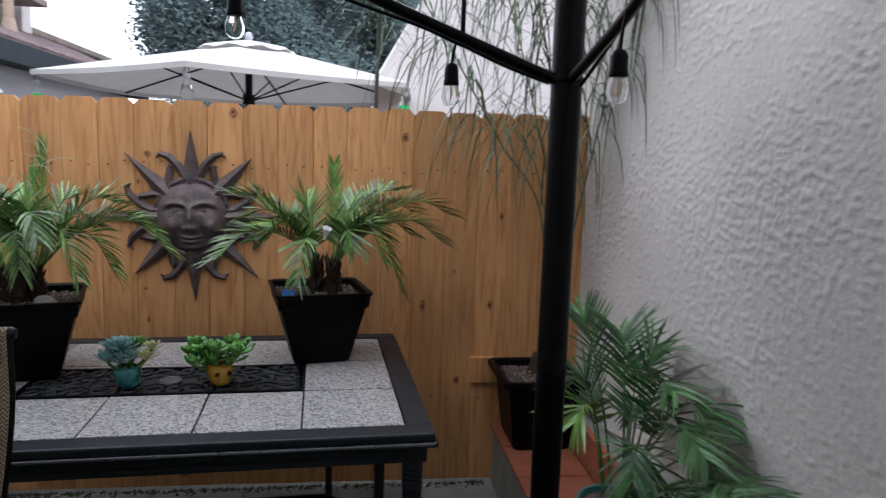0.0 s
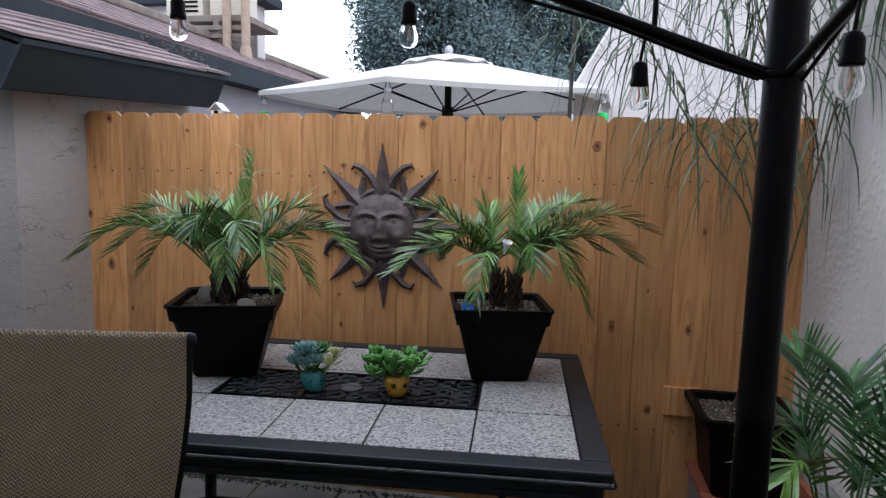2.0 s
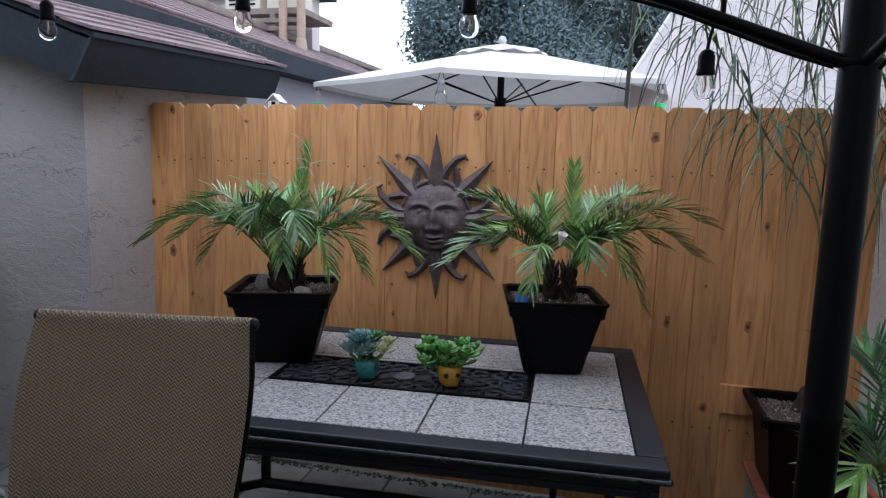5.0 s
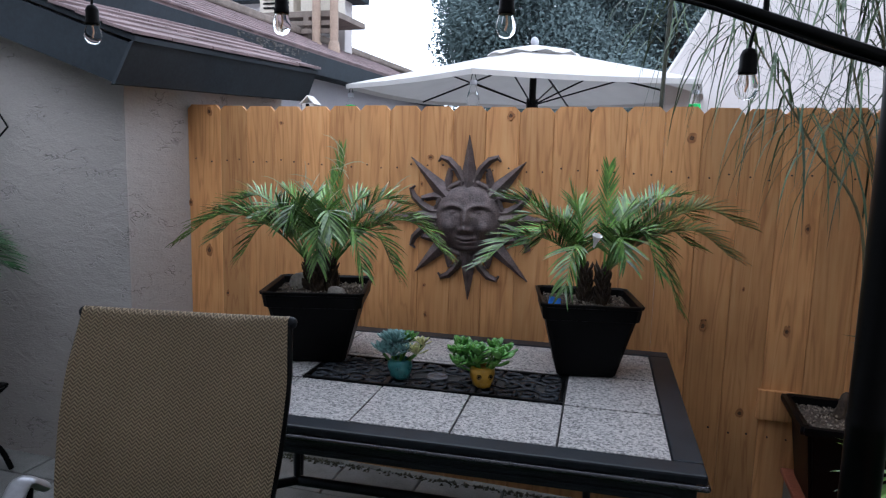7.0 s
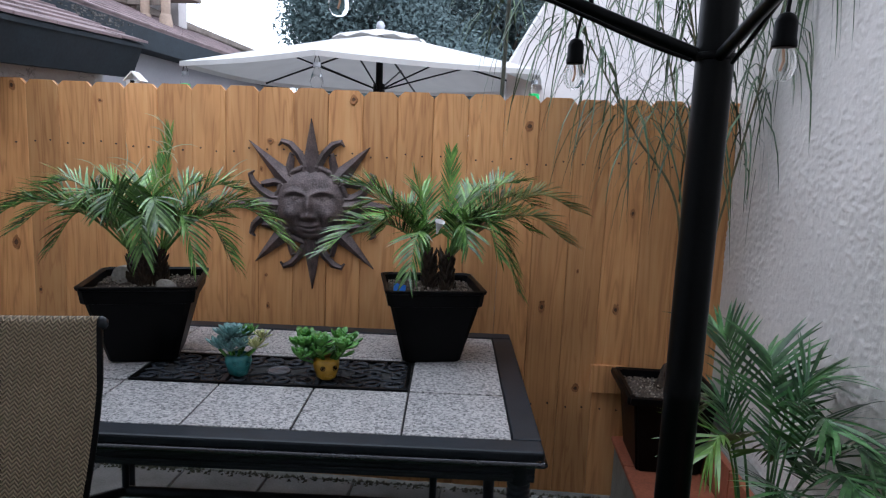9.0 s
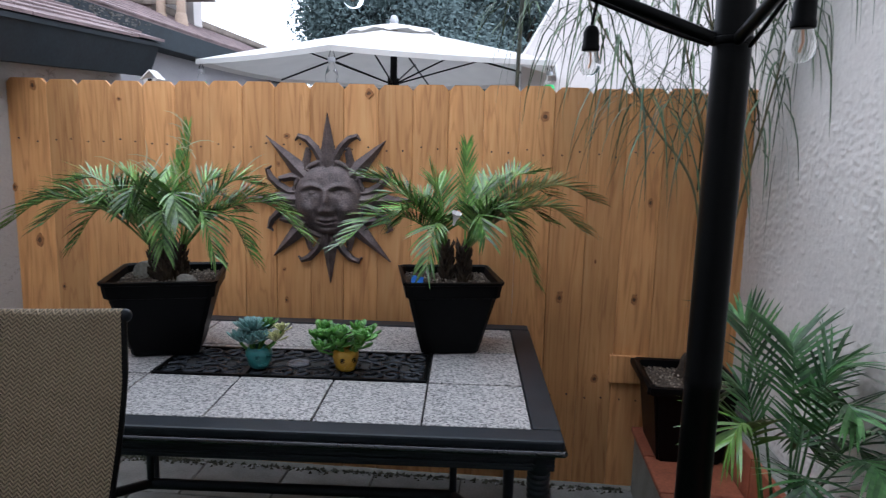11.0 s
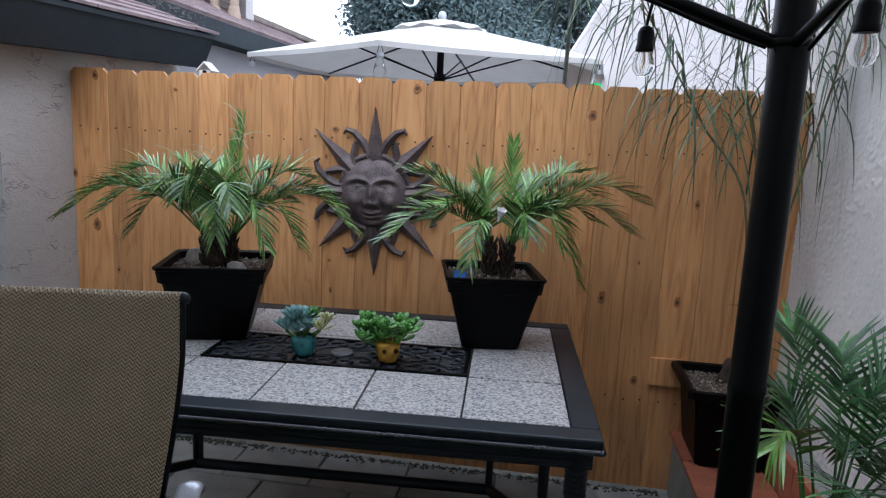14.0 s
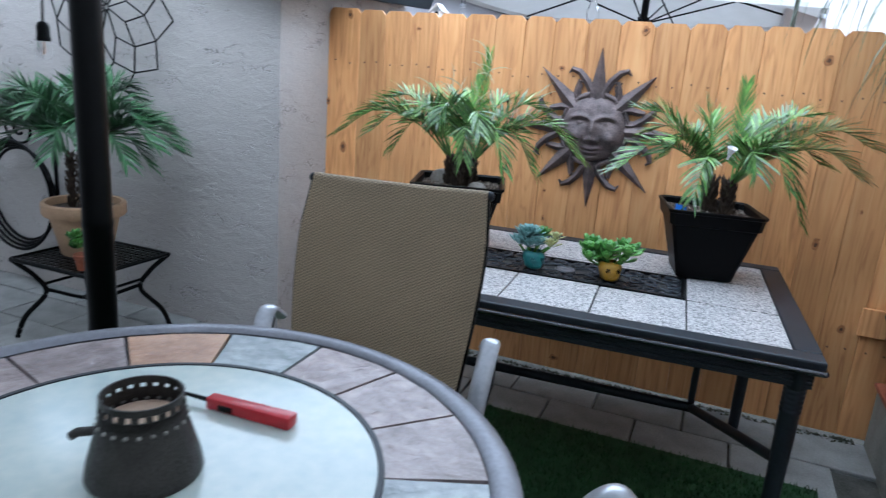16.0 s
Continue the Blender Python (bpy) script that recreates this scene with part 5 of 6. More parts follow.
def bulb(x, y, bottom, cable_z):
    t = thing("string_bulb", "clear glass string bulb in a black socket", "light bulb", Matrix.Translation((x, y, bottom)), "string bulbs")
    bm = bmesh.new()
    lathe(bm, [(0.004, 0.0), (0.012, 0.002), (0.019, 0.010), (0.0225, 0.022), (0.021, 0.034), (0.0165, 0.046), (0.0145, 0.056)], 20)
    g = smooth(part("glass", bm, M_GLASS, t), 60)
    g.visible_shadow = False
    bm = bmesh.new()
    lathe(bm, [(0.0165, 0.050), (0.0185, 0.052), (0.0185, 0.060), (0.017, 0.063), (0.0165, 0.088), (0.012, 0.098), (0.005, 0.102)], 18)
    smooth(part("socket", bm, M_BLACKPL, t), 40)
    tubed("filament", [(0, 0, 0.048), (0.002, 0, 0.030), (-0.002, 0, 0.016)], 0.0022, M_FIL, t)
    tubed("drop_wire", spline([(0, 0, 0.10), (0.003, 0, 0.10 + (cable_z - bottom - 0.1) * 0.5), (0.008, 0, cable_z - bottom)]), 0.0035, M_BLACK, t)


for b in ((2.221, -1.43, 1.668, 1.815), (1.722, -1.43, 1.800, 1.955), (1.162, -1.42, 1.822, 1.985), (0.594, -1.42, 1.812, 1.975), (2.492, -1.80, 1.657, 1.83), (0.12, -1.93, 1.425, 1.60)):
    bulb(*b)


# ---- umbrella behind the fence ----
def market_umbrella(cx, cy, turn, R, hem, apex):
    t = thing("market_umbrella", "cream canvas market umbrella with black ribs", "umbrella", pose(cx, cy, 0, 0, 0, turn))
    bm = bmesh.new()
    lathe(bm, [(0.03, 0), (0.03, apex - 0.06)], 14)
    part("pole", bm, M_BLACK, t)
    bm = bmesh.new()
    lathe(bm, [(0.25, 0.0), (0.25, 0.05), (0.06, 0.09), (0.04, 0.3)], 24)
    part("base", bm, M_BLACK, t)
    n, steps = 6, 8
    for k in range(n):
        a0, a1 = radians(60 * k), radians(60 * (k + 1))
        bm = bmesh.new()
        grid = []
        for j in range(steps + 1):
            f = 0.20 + 0.80 * j / steps
            row = []
            for i in range(7):
                w = i / 6
                p = Vector((math.cos(a0), math.sin(a0), 0)).lerp(Vector((math.cos(a1), math.sin(a1), 0)), w) * R * f
                sag = 0.012 * math.sin(math.pi * w) * f
                z = apex - 0.03 - (apex - 0.03 - hem) * f - sag
                row.append(bm.verts.new((p.x, p.y, z)))
            grid.append(row)
        for a, b in zip(grid, grid[1:]):
            for i in range(6):
                bm.faces.new((a[i], a[i + 1], b[i + 1], b[i]))
        drop = [bm.verts.new(v.co + Vector((0, 0, -0.035))) for v in grid[-1]]
        for i in range(6):
            bm.faces.new((grid[-1][i], grid[-1][i + 1], drop[i + 1], drop[i]))
        smooth(part("canopy_panel", bm, M_CANVAS_T, t))
        tubed("rib", [(0.03, 0, apex - 0.12), (R * math.cos(0) * 0.99, 0, hem - 0.015)], 0.009, M_BLACK, t).rotation_euler = (0, 0, a0)
        tubed("strut", [(0.04, 0, hem - 0.10), (R * 0.52, 0, hem + (apex - hem) * 0.36)], 0.007, M_BLACK, t).rotation_euler = (0, 0, a0)
    bm = bmesh.new()
    lathe(bm, [(0.05, hem - 0.14), (0.05, hem - 0.06)], 14)
    part("hub", bm, M_BLACK, t)
    bm = bmesh.new()
    rings = []
    for f, z in ((0.03, apex - 0.012), (0.14, apex - 0.045), (0.25, apex - 0.088), (0.262, apex - 0.105)):
        rings.append([bm.verts.new((R * f * math.cos(radians(10 * i)) * (1 if i % 6 == 0 else 0.93), R * f * math.sin(radians(10 * i)) * (1 if i % 6 == 0 else 0.93), z + 0.012 * math.sin(i * 1.7) * (f > 0.2))) for i in range(36)])
    for a, b in zip(rings, rings[1:]):
        for i in range(36):
            bm.faces.new((a[i], a[(i + 1) % 36], b[(i + 1) % 36], b[i]))
    bm.faces.new(rings[0])
    smooth(part("vent_cap", bm, M_CANVAS_T, t))
    bm = bmesh.new()
    lathe(bm, [(0.028, apex - 0.04), (0.03, apex - 0.01), (0.036, apex + 0.02), (0.026, apex + 0.05), (0.006, apex + 0.06)], 14)
    smooth(part("finial", bm, M_PEWTER, t))
    return t


M_CANVAS_T = mat("sunlit_canvas", (0.62, 0.605, 0.59), 0.85, 0, 5, 220, 0.08, 0.06)
tn = M_CANVAS_T.node_tree
tb = tn.nodes["Principled BSDF"]
tr = tn.nodes.new("ShaderNodeBsdfTranslucent")
tr.inputs["Color"].default_value = (0.55, 0.53, 0.51, 1)
ms = tn.nodes.new("ShaderNodeMixShader")
ms.inputs[0].default_value = 0.16
tn.links.new(tb.outputs[0], ms.inputs[1])
tn.links.new(tr.outputs[0], ms.inputs[2])
tn.links.new(ms.outputs[0], tn.nodes["Material Output"].inputs[0])
UMB = (1.08, 2.86, 25.0, 1.56, 2.09, 2.48)
market_umbrella(*UMB)


def bottle_light(x, y, top, material, label):
    t = thing("bottle_light", label, "hanging light", Matrix.Translation((x, y, top)), "hanging bottle lights")
    bm = bmesh.new()
    lathe(bm, [(0.02, -0.20), (0.036, -0.195), (0.042, -0.16), (0.034, -0.12), (0.022, -0.09), (0.020, -0.06)], 18)
    g = smooth(part("bottle", bm, M_GLASS, t), 50)
    g.visible_shadow = False
    if material is not M_GLASS:
        bm = bmesh.new()
        lathe(bm, [(0.018, -0.197), (0.034, -0.192), (0.039, -0.162), (0.034, -0.135), (0.01, -0.13)], 18)
        smooth(part("green_fill", bm, M_GREENFILL, t, "bright green filling"), 50)
    bm = bmesh.new()
    lathe(bm, [(0.024, -0.068), (0.024, -0.042), (0.006, -0.038)], 16)
    part("cap", bm, M_PEWTER, t, "metal screw cap")
    tubed("hook", spline([(0.018, 0, -0.04), (0.014, 0, -0.02), (0, 0, 0.01), (-0.014, 0, -0.02), (-0.018, 0, -0.04)]), 0.0025, M_BLACK, t)


for k, ma, lab in ((3, M_GREENFILL, "green-filled glass bottle light hanging from the umbrella"), (4, M_GLASS, "clear glass bottle light hanging from the umbrella"), (5, M_GREENFILL, "green-filled glass bottle light hanging from the umbrella")):
    a = radians(UMB[2] + 60 * k)
    bottle_light(UMB[0] + (UMB[3] - 0.04) * math.cos(a), UMB[1] + (UMB[3] - 0.04) * math.sin(a), UMB[4] - 0.03, ma, lab)

# ---- trough planter with weeping bamboo ----
pl = thing("trough_planter", "black rectangular plastic trough planter on the ledge", "planter", pose(2.81, -0.205, 0.304))
bm = bmesh.new()
rings = []
for h, k, z in ((0.12, 0.13, 0), (0.125, 0.135, 0.01), (0.155, 0.16, 0.285), (0.185, 0.19, 0.288), (0.190, 0.195, 0.300), (0.186, 0.191, 0.318), (0.175, 0.18, 0.322), (0.158, 0.163, 0.316), (0.150, 0.155, 0.27)):
    rings.append([bm.verts.new((sx * h, sy * k, z)) for sx, sy in ((1, 1), (-1, 1), (-1, -1), (1, -1))])
for a, b in zip(rings, rings[1:]):
    for i in range(4):
        bm.faces.new((a[i], a[(i + 1) % 4], b[(i + 1) % 4], b[i]))
bm.faces.new(rings[0][::-1])
bmesh.ops.bevel(bm, geom=[e for e in bm.edges if abs(e.verts[0].co.z - e.verts[1].co.z) > 0.001], offset=0.01, segments=2, affect="EDGES")
smooth(part("body", bm, M_BLACKPL, pl), 35)
soil(pl, 0.15, 0.155, 0.285)
bm = bmesh.new()
lathe(bm, [(0.030, -0.02), (0.026, 0.01), (0.021, 0.035), (0.023, 0.055), (0.016, 0.075), (0.011, 0.082)], 12)
for v in bm.verts:
    v.co += Vector((v.co.z * 0.25, v.co.z * 0.1, 0)) + 0.005 * noise.noise_vector(v.co * 40)
stump = smooth(part("cane_stump", bm, M_TRUNK), 50)
stump.location = (2.812, -0.13, 0.60)
tagged(stump, "cut pale-topped cane stump standing in the planter", "stump")


def weeping_bamboo():
    r = random.Random(21)
    t = thing("weeping_bamboo", "weeping bamboo with thin drooping grey-green leaves", "bamboo")
    base = Vector((2.87, -0.2, 0.59))
    culms = [((2.78, -0.26, 1.31), (2.60, -0.27, 1.60), (2.49, -0.27, 1.78), (2.364, -0.27, 1.994), (2.238, -0.27, 2.19)),
             ((2.84, -0.24, 1.3), (2.74, -0.27, 1.7), (2.62, -0.30, 2.1), (2.48, -0.34, 2.45)),
             ((2.86, -0.22, 1.3), (2.78, -0.30, 1.9), (2.62, -0.40, 2.25), (2.35, -0.5, 2.35)),
             ((2.90, -0.20, 1.3), (2.90, -0.30, 2.0), (2.82, -0.45, 2.4), (2.65, -0.65, 2.5)),
             ((2.93, -0.22, 1.2), (2.98, -0.40, 1.8), (2.98, -0.60, 2.15), (2.93, -0.85, 2.25)),
             ((2.90, -0.15, 1.3), (2.88, -0.12, 2.1), (2.75, -0.1, 2.5), (2.5, -0.1, 2.6))]
    for c in culms:
        p = spline([base + Vector((r.uniform(-0.04, 0.04), r.uniform(-0.05, 0.05), 0)), *c], 10)
        n = len(p)
        bm = bmesh.new()
        tube(bm, p, [0.0058 * (1 - 0.6 * i / n) for i in range(n)], 6)
        cul = part("culm", bm, M_CULM, t)
        strips = []
        for i in range(int(n * 0.38), n):
            for _ in range(3 if c in culms[:2] else 3):
                a = r.uniform(0, 6.28)
                d = Vector((math.cos(a), math.sin(a), r.uniform(-0.3, 0.9))).normalized()
                q = p[i].copy()
                L = r.uniform(0.3, 0.72) if c in culms[:3] else r.uniform(0.24, 0.52)
                w = r.uniform(0.0022, 0.0046)
                st = []
                for j, f in enumerate((0.5, 0.9, 1.0, 0.8, 0.5, 0)):
                    wv = d.cross(Vector((0, 0, 1)))
                    wv = wv.normalized() if wv.length > 0.1 else Vector((1, 0, 0))
                    q.x = min(q.x, 3.04)
                    st.append((q.copy(), w * f, wv))
                    q = q + d * L / 5
                    d = (d + Vector((0, 0, -0.85))).normalized()
                strips.append(st)
        tagged(leaf_mesh("foliage", strips, M_BAMBOO, cul), kind="stuff")


M_STALK = mat("dark_stalk", (0.035, 0.04, 0.026), 0.6, 0, 14, 60, 0.3, 0.1)
M_CULM = mat("bamboo_culm", (0.13, 0.12, 0.06), 0.6, 0, 14, 60, 0.3, 0.1)
M_BAMBOO = mat("bamboo_leaf", (0.03, 0.064, 0.03), 0.5, 0, 9, 60, 0.3, 0, (0.09, 0.14, 0.062), island=0.5)
weeping_bamboo()

# a tall stalk behind the fence
stalk = thing("tall_stalk", "tall dark bamboo stalk with hanging leaves behind the fence", "bamboo")
tubed("stem", spline([(2.10, 0.8, 0), (2.09, 0.8, 1.6), (2.12, 0.8, 2.8)]), 0.011, M_STALK, stalk)
rr = random.Random(5)
strips = []
for _ in range(70):
    q = Vector((2.11 + rr.uniform(-0.05, 0.05), 0.8, rr.uniform(2.1, 2.8)))
    a = rr.uniform(0, 6.28)
    d = Vector((math.cos(a), math.sin(a), 0.5)).normalized()
    L, st = rr.uniform(0.25, 0.5), []
    for f in (0.5, 0.9, 1, 0.7, 0):
        st.append((q.copy(), 0.004 * f, Vector((math.sin(a), -math.cos(a), 0))))
        q = q + d * L / 4
        d = (d + Vector((0, 0, -0.7))).normalized()
    strips.append(st)
tagged(leaf_mesh("foliage", strips, M_BAMBOO, stalk), kind="stuff")

# ---- areca palm in a turquoise pot on the ledge ----
ap = thing("round_pot", "turquoise glazed round pot on the tiled ledge", "plant pot", pose(2.83, -1.12, 0.304))
bm = bmesh.new()
lathe(bm, [(0.075, 0), (0.08, 0.01), (0.115, 0.15), (0.122, 0.155), (0.122, 0.175), (0.112, 0.175), (0.106, 0.155)], 32)
smooth(part("body", bm, M_TURQ, ap), 40)
bm = bmesh.new()
lathe(bm, [(0.105, 0.14), (0.104, 0.158), (0.01, 0.16)], 24)
part("soil", bm, M_SOIL, ap)


def areca():
    r = random.Random(9)
    t = thing("areca_palm", "dark green areca palm with broad feathered fronds", "palm", Matrix.Translation((2.83, -1.12, 0.46)))
    tips = ((-0.12, 0.16, 0.60), (-0.17, -0.06, 0.31), (0.02, 0.10, 0.55), (0.10, -0.02, 0.52), (0.12, 0.12, 0.42), (0.06, -0.22, 0.46), (0.14, -0.30, 0.40), (0.05, -0.42, 0.36), (-0.08, -0.30, 0.24),
            (0.14, -0.45, 0.24), (0.08, -0.58, 0.12), (0.12, -0.70, 0.26), (0.0, -0.80, 0.12), (0.10, -0.95, 0.30), (0.02, -1.05, 0.16), (0.13, 0.18, 0.22), (-0.06, -0.62, -0.02), (0.14, -0.16, 0.30), (0.05, -0.15, 0.10), (-0.14, 0.06, 0.40))
    for k, tp in enumerate(tips):
        s = Vector((r.uniform(-0.045, 0.045), r.uniform(-0.045, 0.045), -0.01))
        e = Vector(tp)
        m1 = s.lerp(e, 0.35) + Vector((0, 0, 0.13))
        m2 = s.lerp(e, 0.7) + Vector((0, 0, 0.14))
        frond(t, [s, m1, m2, e], 0.17, 0.0155, M_ARECA if k != 1 else M_LEAF_F, r, 0.0050, 0.42, 0.06, 0.85, 0.14, 0.10)


M_ARECA = mat("areca_leaf", (0.018, 0.066, 0.022), 0.3, 0, 9, 60, 0.3, 0.03, (0.095, 0.21, 0.065), island=0.6)
areca()


# ---- corner with plant stand, palm and wall art ----
def plant_stand(cx, cy):
    t = thing("plant_stand", "black wrought-iron plant stand with curved legs", "plant stand", Matrix.Translation((cx, cy, 0)))
    h, Z = 0.255, 0.425
    bm = bmesh.new()
    for k in range(14):
        o = -h + 0.02 + k * (2 * h - 0.04) / 13
        box(bm, o - 0.007, o + 0.007, -h, h, Z - 0.006, Z)
        box(bm, -h, h, o - 0.007, o + 0.007, Z - 0.004, Z + 0.002)
    part("lattice_top", bm, M_BLACK, t)
    tubed("edge_band", [(-h, -h, Z), (h, -h, Z), (h, h, Z), (-h, h, Z), (-h, -h, Z)], 0.011, M_BLACK, t)
    for sx in (-1, 1):
        for sy in (-1, 1):
            tubed("leg", spline([(sx * h, sy * h, Z), (sx * (h - 0.07), sy * (h - 0.07), 0.33), (sx * (h - 0.10), sy * (h - 0.10), 0.24), (sx * (h - 0.03), sy * (h - 0.03), 0.12), (sx * h, sy * h, 0.012)]), 0.013, M_BLACK, t)
        tubed("cross_brace", spline([(sx * (h - 0.10), -(h - 0.10), 0.26), (0, 0, 0.20), (-sx * (h - 0.10), (h - 0.10), 0.26)]), 0.010, M_BLACK, t)
        tubed("side_brace", [(sx * (h - 0.1), -(h - 0.1), 0.29), (sx * (h - 0.1), h - 0.1, 0.29)], 0.008, M_BLACK, t)
    tubed("ring", [(0.05 * math.cos(a), 0.05 * math.sin(a), 0.21) for a in (0.35 * i for i in range(19))], 0.007, M_BLACK, t)


plant_stand(-1.02, -0.86)
cp = thing("clay_pot", "beige clay pot with a thick rolled rim", "plant pot", Matrix.Translation((-1.09, -0.83, 0.43)))
bm = bmesh.new()
lathe(bm, [(0.115, 0), (0.12, 0.005), (0.165, 0.20), (0.190, 0.205), (0.197, 0.215), (0.197, 0.265), (0.190, 0.272), (0.172, 0.270), (0.165, 0.22)], 36)
smooth(part("body", bm, M_POTBEIGE, cp), 40)
bm = bmesh.new()
lathe(bm, [(0.163, 0.2), (0.162, 0.235), (0.01, 0.24)], 24)
part("soil", bm, M_SOIL, cp)
PALM_C = tuple((0.50 * math.cos(a) * f, 0.24 * math.sin(a), u, 0.13, "a") for a, f, u in ((0.2, 1.0, 0.06), (0.6, 0.95, 0.16), (1.1, 0.9, 0.28), (1.6, 1.0, 0.34), (2.1, 0.9, 0.28), (2.6, 1.0, 0.14), (3.1, 1.1, 0.06), (3.6, 1.0, 0.0),
               (4.1, 0.9, 0.16), (4.6, 1, 0.22), (5.1, 1, 0.12), (5.6, 0.9, 0.0), (6.0, 0.8, 0.18), (0.9, 0.6, 0.34), (2.9, 0.7, 0.24), (3.9, 0.6, 0.28), (5.4, 0.5, 0.30), (0.0, 0.75, -0.02), (3.3, 0.8, -0.04),
               (0.4, 1.05, 0.10), (5.9, 1.0, 0.08), (2.8, 1.0, 0.20), (3.4, 0.95, 0.12), (0.1, 0.6, 0.22), (4.8, 0.7, 0.02)))
palm("pygmy_palm", "dark green bushy palm in a beige clay pot", (-1.09, -0.86, 0.67), PALM_C, 8, leaf=0.15, gap=0.010, trunks=((-0.05, 0), (0.0, 0.02), (0.05, 0.0)), crown=0.27, right=(0.95, 0.3), mats=(M_LEAF_D, M_LEAF_D, M_LEAF_D), stem_r=0.016, width=0.0048)
op = thing("small_pot", "small orange clay pot with a bright green plant", "plant pot", Matrix.Translation((-0.86, -1.04, 0.43)))
bm = bmesh.new()
lathe(bm, [(0.034, 0), (0.045, 0.06), (0.049, 0.062), (0.049, 0.075), (0.042, 0.075)], 20)
smooth(part("body", bm, M_TERRA, op), 40)
for k in range(9):
    bm = bmesh.new()
    rosette(bm, (rng.uniform(-0.04, 0.04), rng.uniform(-0.04, 0.04), rng.uniform(0.08, 0.17)), 0.05, 13, seed=k, fat=0.5)
    part("sprig", bm, M_SUCC_G, op)


def wall_art(cx, cz, y):
    t = thing("wire_wall_art", "black wire wall sculpture of linked polygons", "wall art", Matrix.Translation((cx, y, cz)))
    n = 10

    def pt(r, k, d=0.0):
        a = 2 * math.pi * k / n + 0.2
        return (r * math.cos(a), -d, r * math.sin(a))

    radii = (0.0, 0.17, 0.285, 0.375, 0.44)
    depth = (0.03, 0.055, 0.05, 0.035, 0.012)
    for k in range(n):
        tubed("spoke", [pt(0.012, k, depth[0]), pt(radii[1], k, depth[1])], 0.0045, M_BLACK, t)
        for j in (1, 2, 3):
            o = 0.5 * (j - 1)
            for s in (-0.5, 0.5):
                tubed("strut", [pt(radii[j], k + o, depth[j]), pt(radii[j + 1], k + o + s, depth[j + 1])], 0.0045, M_BLACK, t)


wall_art(-1.275, 1.67, -0.438)
hose = thing("hose_hanger", "black scrolled iron hanger with a coiled garden hose", "hose hanger", Matrix.Translation((-2.02, -0.45, 0)))
for k in range(4):
    r0 = 0.27 + 0.015 * k
    tubed("hose_coil", [(r0 * math.cos(a) * 1.0, -0.03 - 0.02 * k, 0.56 + r0 * 1.05 * math.sin(a)) for a in (2 * math.pi * i / 40 for i in range(41))], 0.010, M_BLACKPL, hose)
tubed("scroll", [(0.16 * (1 - i / 40) * math.cos(0.35 * i), -0.02, 0.95 + 0.12 * (1 - i / 40) * math.sin(0.35 * i)) for i in range(34)], 0.009, M_BLACK, hose)
tubed("back_bar", [(0.28, -0.02, 0.3), (0.28, -0.02, 0.95), (0.1, -0.02, 1.05)], 0.012, M_BLACK, hose)

# ---- roofline clutter of the house behind ----
ac = thing("air_conditioner", "pale box air conditioner on a roof platform", "air conditioner", Matrix.Translation((-1.78, 3.75, 2.965)))
boxed("case", (-0.2, 0.2, -0.15, 0.15, 0, 0.5), M_BEIGE, ac, "", 0.01)
for k in range(9):
    boxed("grille_bar", (-0.15, 0.15, -0.158, -0.152, 0.05 + k * 0.045, 0.07 + k * 0.045), M_BLACK, ac, "", 0)
ob = boxed("duct_box", (-1.5, -1.13, 3.6, 3.9, 2.975, 3.3), M_BEIGE, None, "", 0.01)
tagged(ob, "beige metal duct box on the roof platform", "duct")
deck = thing("roof_platform", "weathered grey wooden platform with railing on the roof", "platform")
boxed("deck", (-2.1, -1.05, 3.5, 4.25, 2.90, 2.96), M_GREYWOOD, deck)
for z in (2.73, 2.81):
    boxed("slat", (-1.66, -1.05, 3.46, 3.485, z, z + 0.045), M_GREYWOOD, deck, "", 0.002)
for x in (-1.7, -1.38, -1.07):
    boxed("post", (x - 0.03, x + 0.03, 3.49, 3.55, 2.45, 2.90), M_GREYWOOD, deck, "", 0.002)
for x, y in ((-1.225, 3.42), (-1.03, 3.42)):
    t = thing("vent_pipe", "tan metal roof vent pipe with flashing collar", "pipe", Matrix.Translation((x, y, 2.44)), "roof vent pipes")
    bm = bmesh.new()
    lathe(bm, [(0.042, 0), (0.042, 1.2)], 14)
    smooth(part("tube", bm, M_PIPE, t))
    bm = bmesh.new()
    lathe(bm, [(0.07, 0), (0.06, 0.13), (0.05, 0.19), (0.043, 0.20)], 14, cap=False)
    smooth(part("flashing", bm, M_PIPE, t))
bh = thing("birdhouse", "small white birdhouse hanging behind the fence", "birdhouse", Matrix.Translation((0.208, 0.55, 1.748)))
boxed("box", (-0.035, 0.035, -0.03, 0.03, 0, 0.06), M_WHITE, bh, "", 0.002)
for s in (-1, 1):
    boxed("roof_board", (-0.002, 0.065, -0.04, 0.04, -0.003, 0.003), M_WHITE, bh, "", 0).matrix_basis = pose(0, 0, 0.10, 0, 45 if s > 0 else 135, 0)
boxed("entrance_hole", (-0.011, 0.011, -0.034, -0.0305, 0.036, 0.058), M_BLACK, bh, "", 0.004)
tubed("perch_pole", [(0, 0, 0), (0, 0, -1.745)], 0.008, M_GREYWOOD, bh)


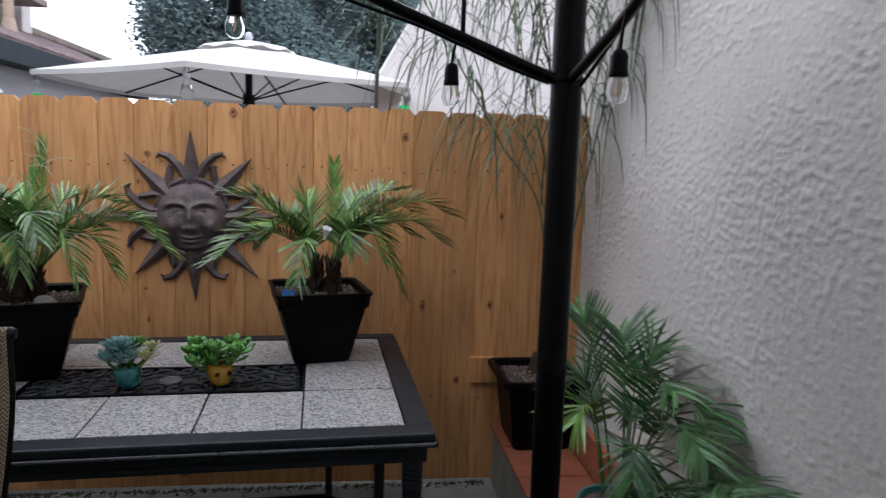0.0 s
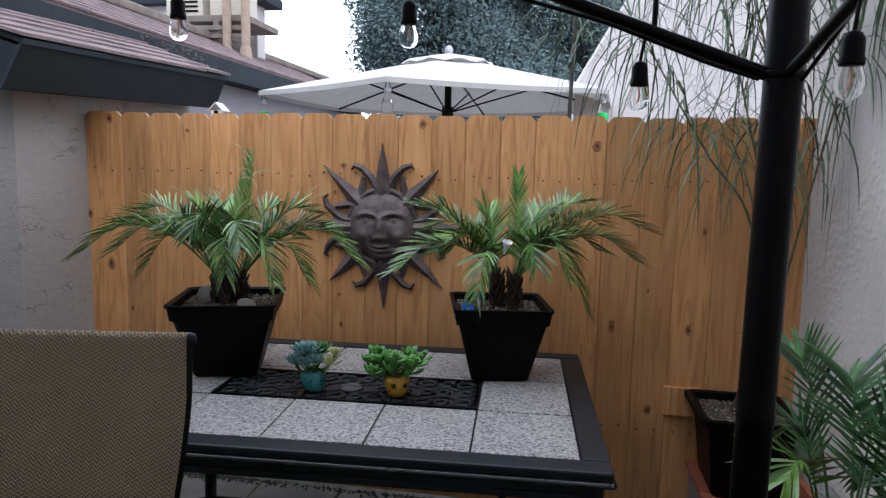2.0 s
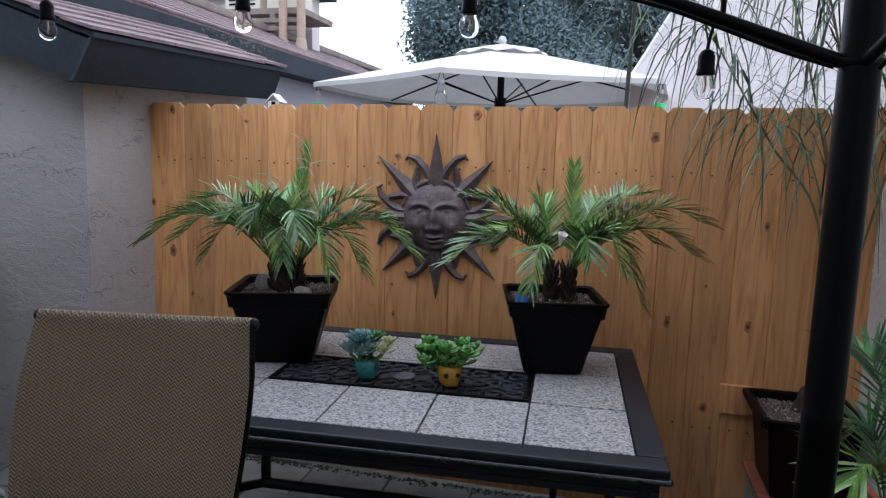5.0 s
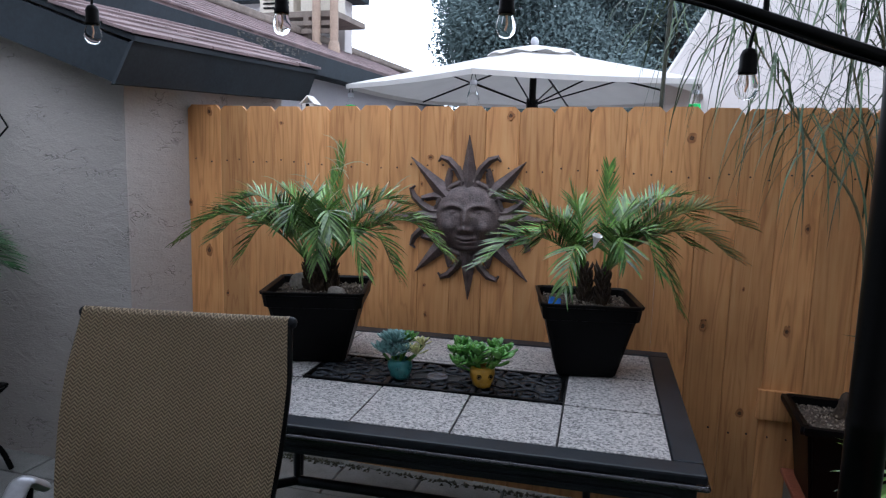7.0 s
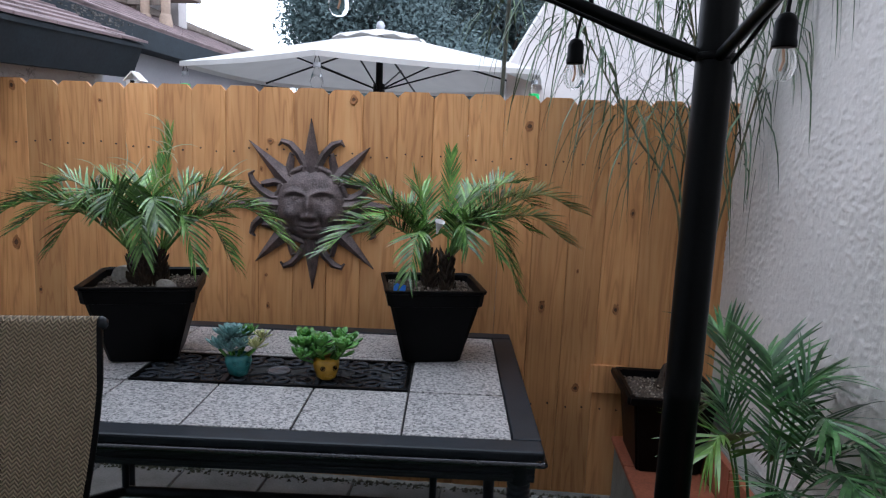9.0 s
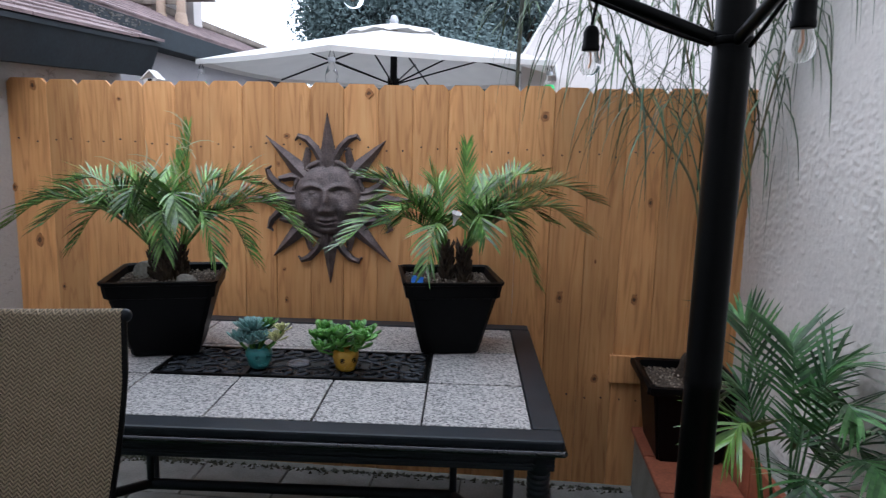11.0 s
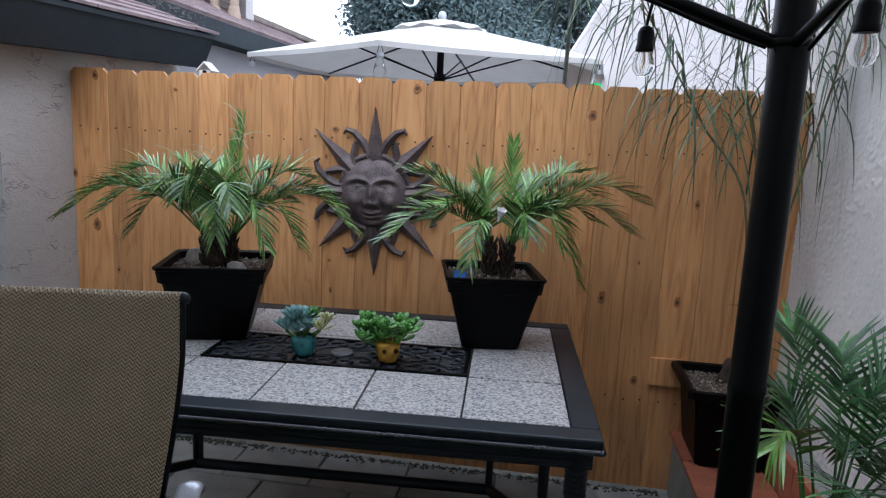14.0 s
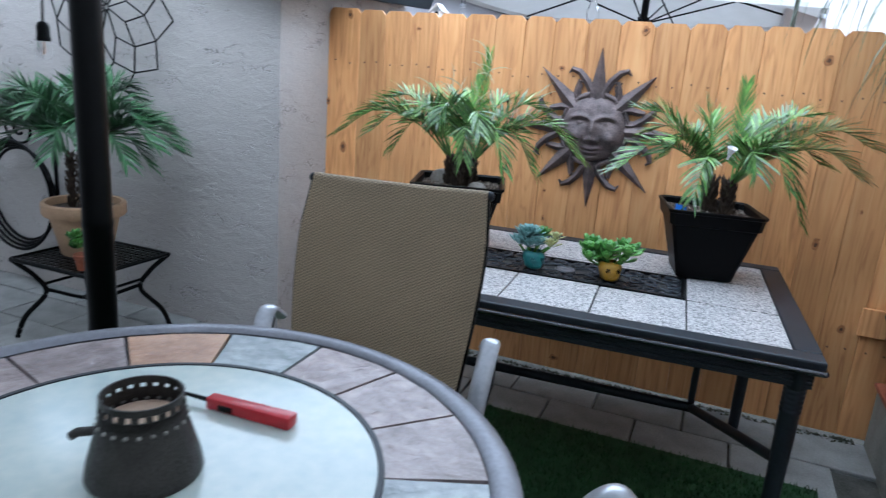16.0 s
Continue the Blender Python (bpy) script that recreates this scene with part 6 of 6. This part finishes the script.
# ---- trees beyond ----
def tree(x, y, height, spread, seed, label):
    r = random.Random(seed)
    t = thing("tree", label, "tree", Matrix.Translation((x, y, 0)), "trees beyond the fence")
    bm = bmesh.new()
    tube(bm, spline([(0, 0, 0), (0.1, 0, height * 0.3), (-0.1, 0.1, height * 0.55), (0, 0, height * 0.8)]), [0.28 - 0.005 * i for i in range(31)], 8)
    part("trunk", bm, M_BARK, t)
    clumps = []
    for k in range(85):
        a, f = r.uniform(0, 6.28), r.random() ** 0.5
        z = height * r.uniform(0.24, 1.0)
        lim = spread * (1 - 0.55 * abs(z / height - 0.5) ** 1.5)
        clumps.append((Vector((lim * f * math.cos(a), lim * f * math.sin(a), z)), r.uniform(0.5, 1.1)))
    for k in range(0, 60, 6):
        c = clumps[k][0]
        tubed("limb", spline([(0, 0, c.z * 0.6), c * 0.5 + Vector((0, 0, c.z * 0.3)), c]), [0.07 - 0.0025 * i for i in range(21)], M_BARK, t, seg=5)
    vs, fs = [], []
    for c, s in clumps:
        for _ in range(2100):
            d = Vector((r.gauss(0, 1), r.gauss(0, 1), r.gauss(0, 0.8)))
            d = d.normalized() * s * r.uniform(0.3, 1.12)
            p = c + d
            u = Vector((r.gauss(0, 1), r.gauss(0, 1), r.gauss(0, 1))).normalized()
            w = u.orthogonal().normalized()
            L = r.uniform(0.035, 0.07)
            k = len(vs)
            vs += [tuple(p - u * L), tuple(p + w * L * 0.45), tuple(p + u * L), tuple(p - w * L * 0.45)]
            fs.append((k, k + 1, k + 2, k + 3))
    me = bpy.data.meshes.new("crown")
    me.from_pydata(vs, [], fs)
    me.materials.append(M_TREE_HAZED)
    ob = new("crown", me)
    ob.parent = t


tree(-0.6, 14.5, 7.5, 2.3, 31, "tall dark green leafy tree beyond the houses, paled by haze in its colour")
tree(2.2, 15.5, 7.8, 2.6, 32, "dark green leafy tree beyond the white house, paled by haze in its colour")


# ---- damp moss and grit along the foot of the fence ----
vs, fs = [], []
for _ in range(700):
    x, y = rng.uniform(-0.15, 2.62), -abs(rng.gauss(0, 0.022)) - 0.004
    s = rng.uniform(0.003, 0.010)
    k = len(vs)
    vs += [(x - s, y - s, 0.0), (x + s, y - s * 0.6, 0.0), (x, y + s, 0.0), (x + rng.uniform(-s, s), y, s * 1.2)]
    fs += [(k, k + 1, k + 3), (k + 1, k + 2, k + 3), (k + 2, k, k + 3)]
me = bpy.data.meshes.new("moss")
me.from_pydata(vs, [], fs)
me.materials.append(mat("damp_moss", (0.025, 0.032, 0.016), 0.95, 0, 20, 90, 0.4, 0.2, (0.075, 0.07, 0.048), island=0.4))
tagged(new("moss_and_grit", me), "damp moss and grit along the foot of the fence", "moss", kind="stuff")
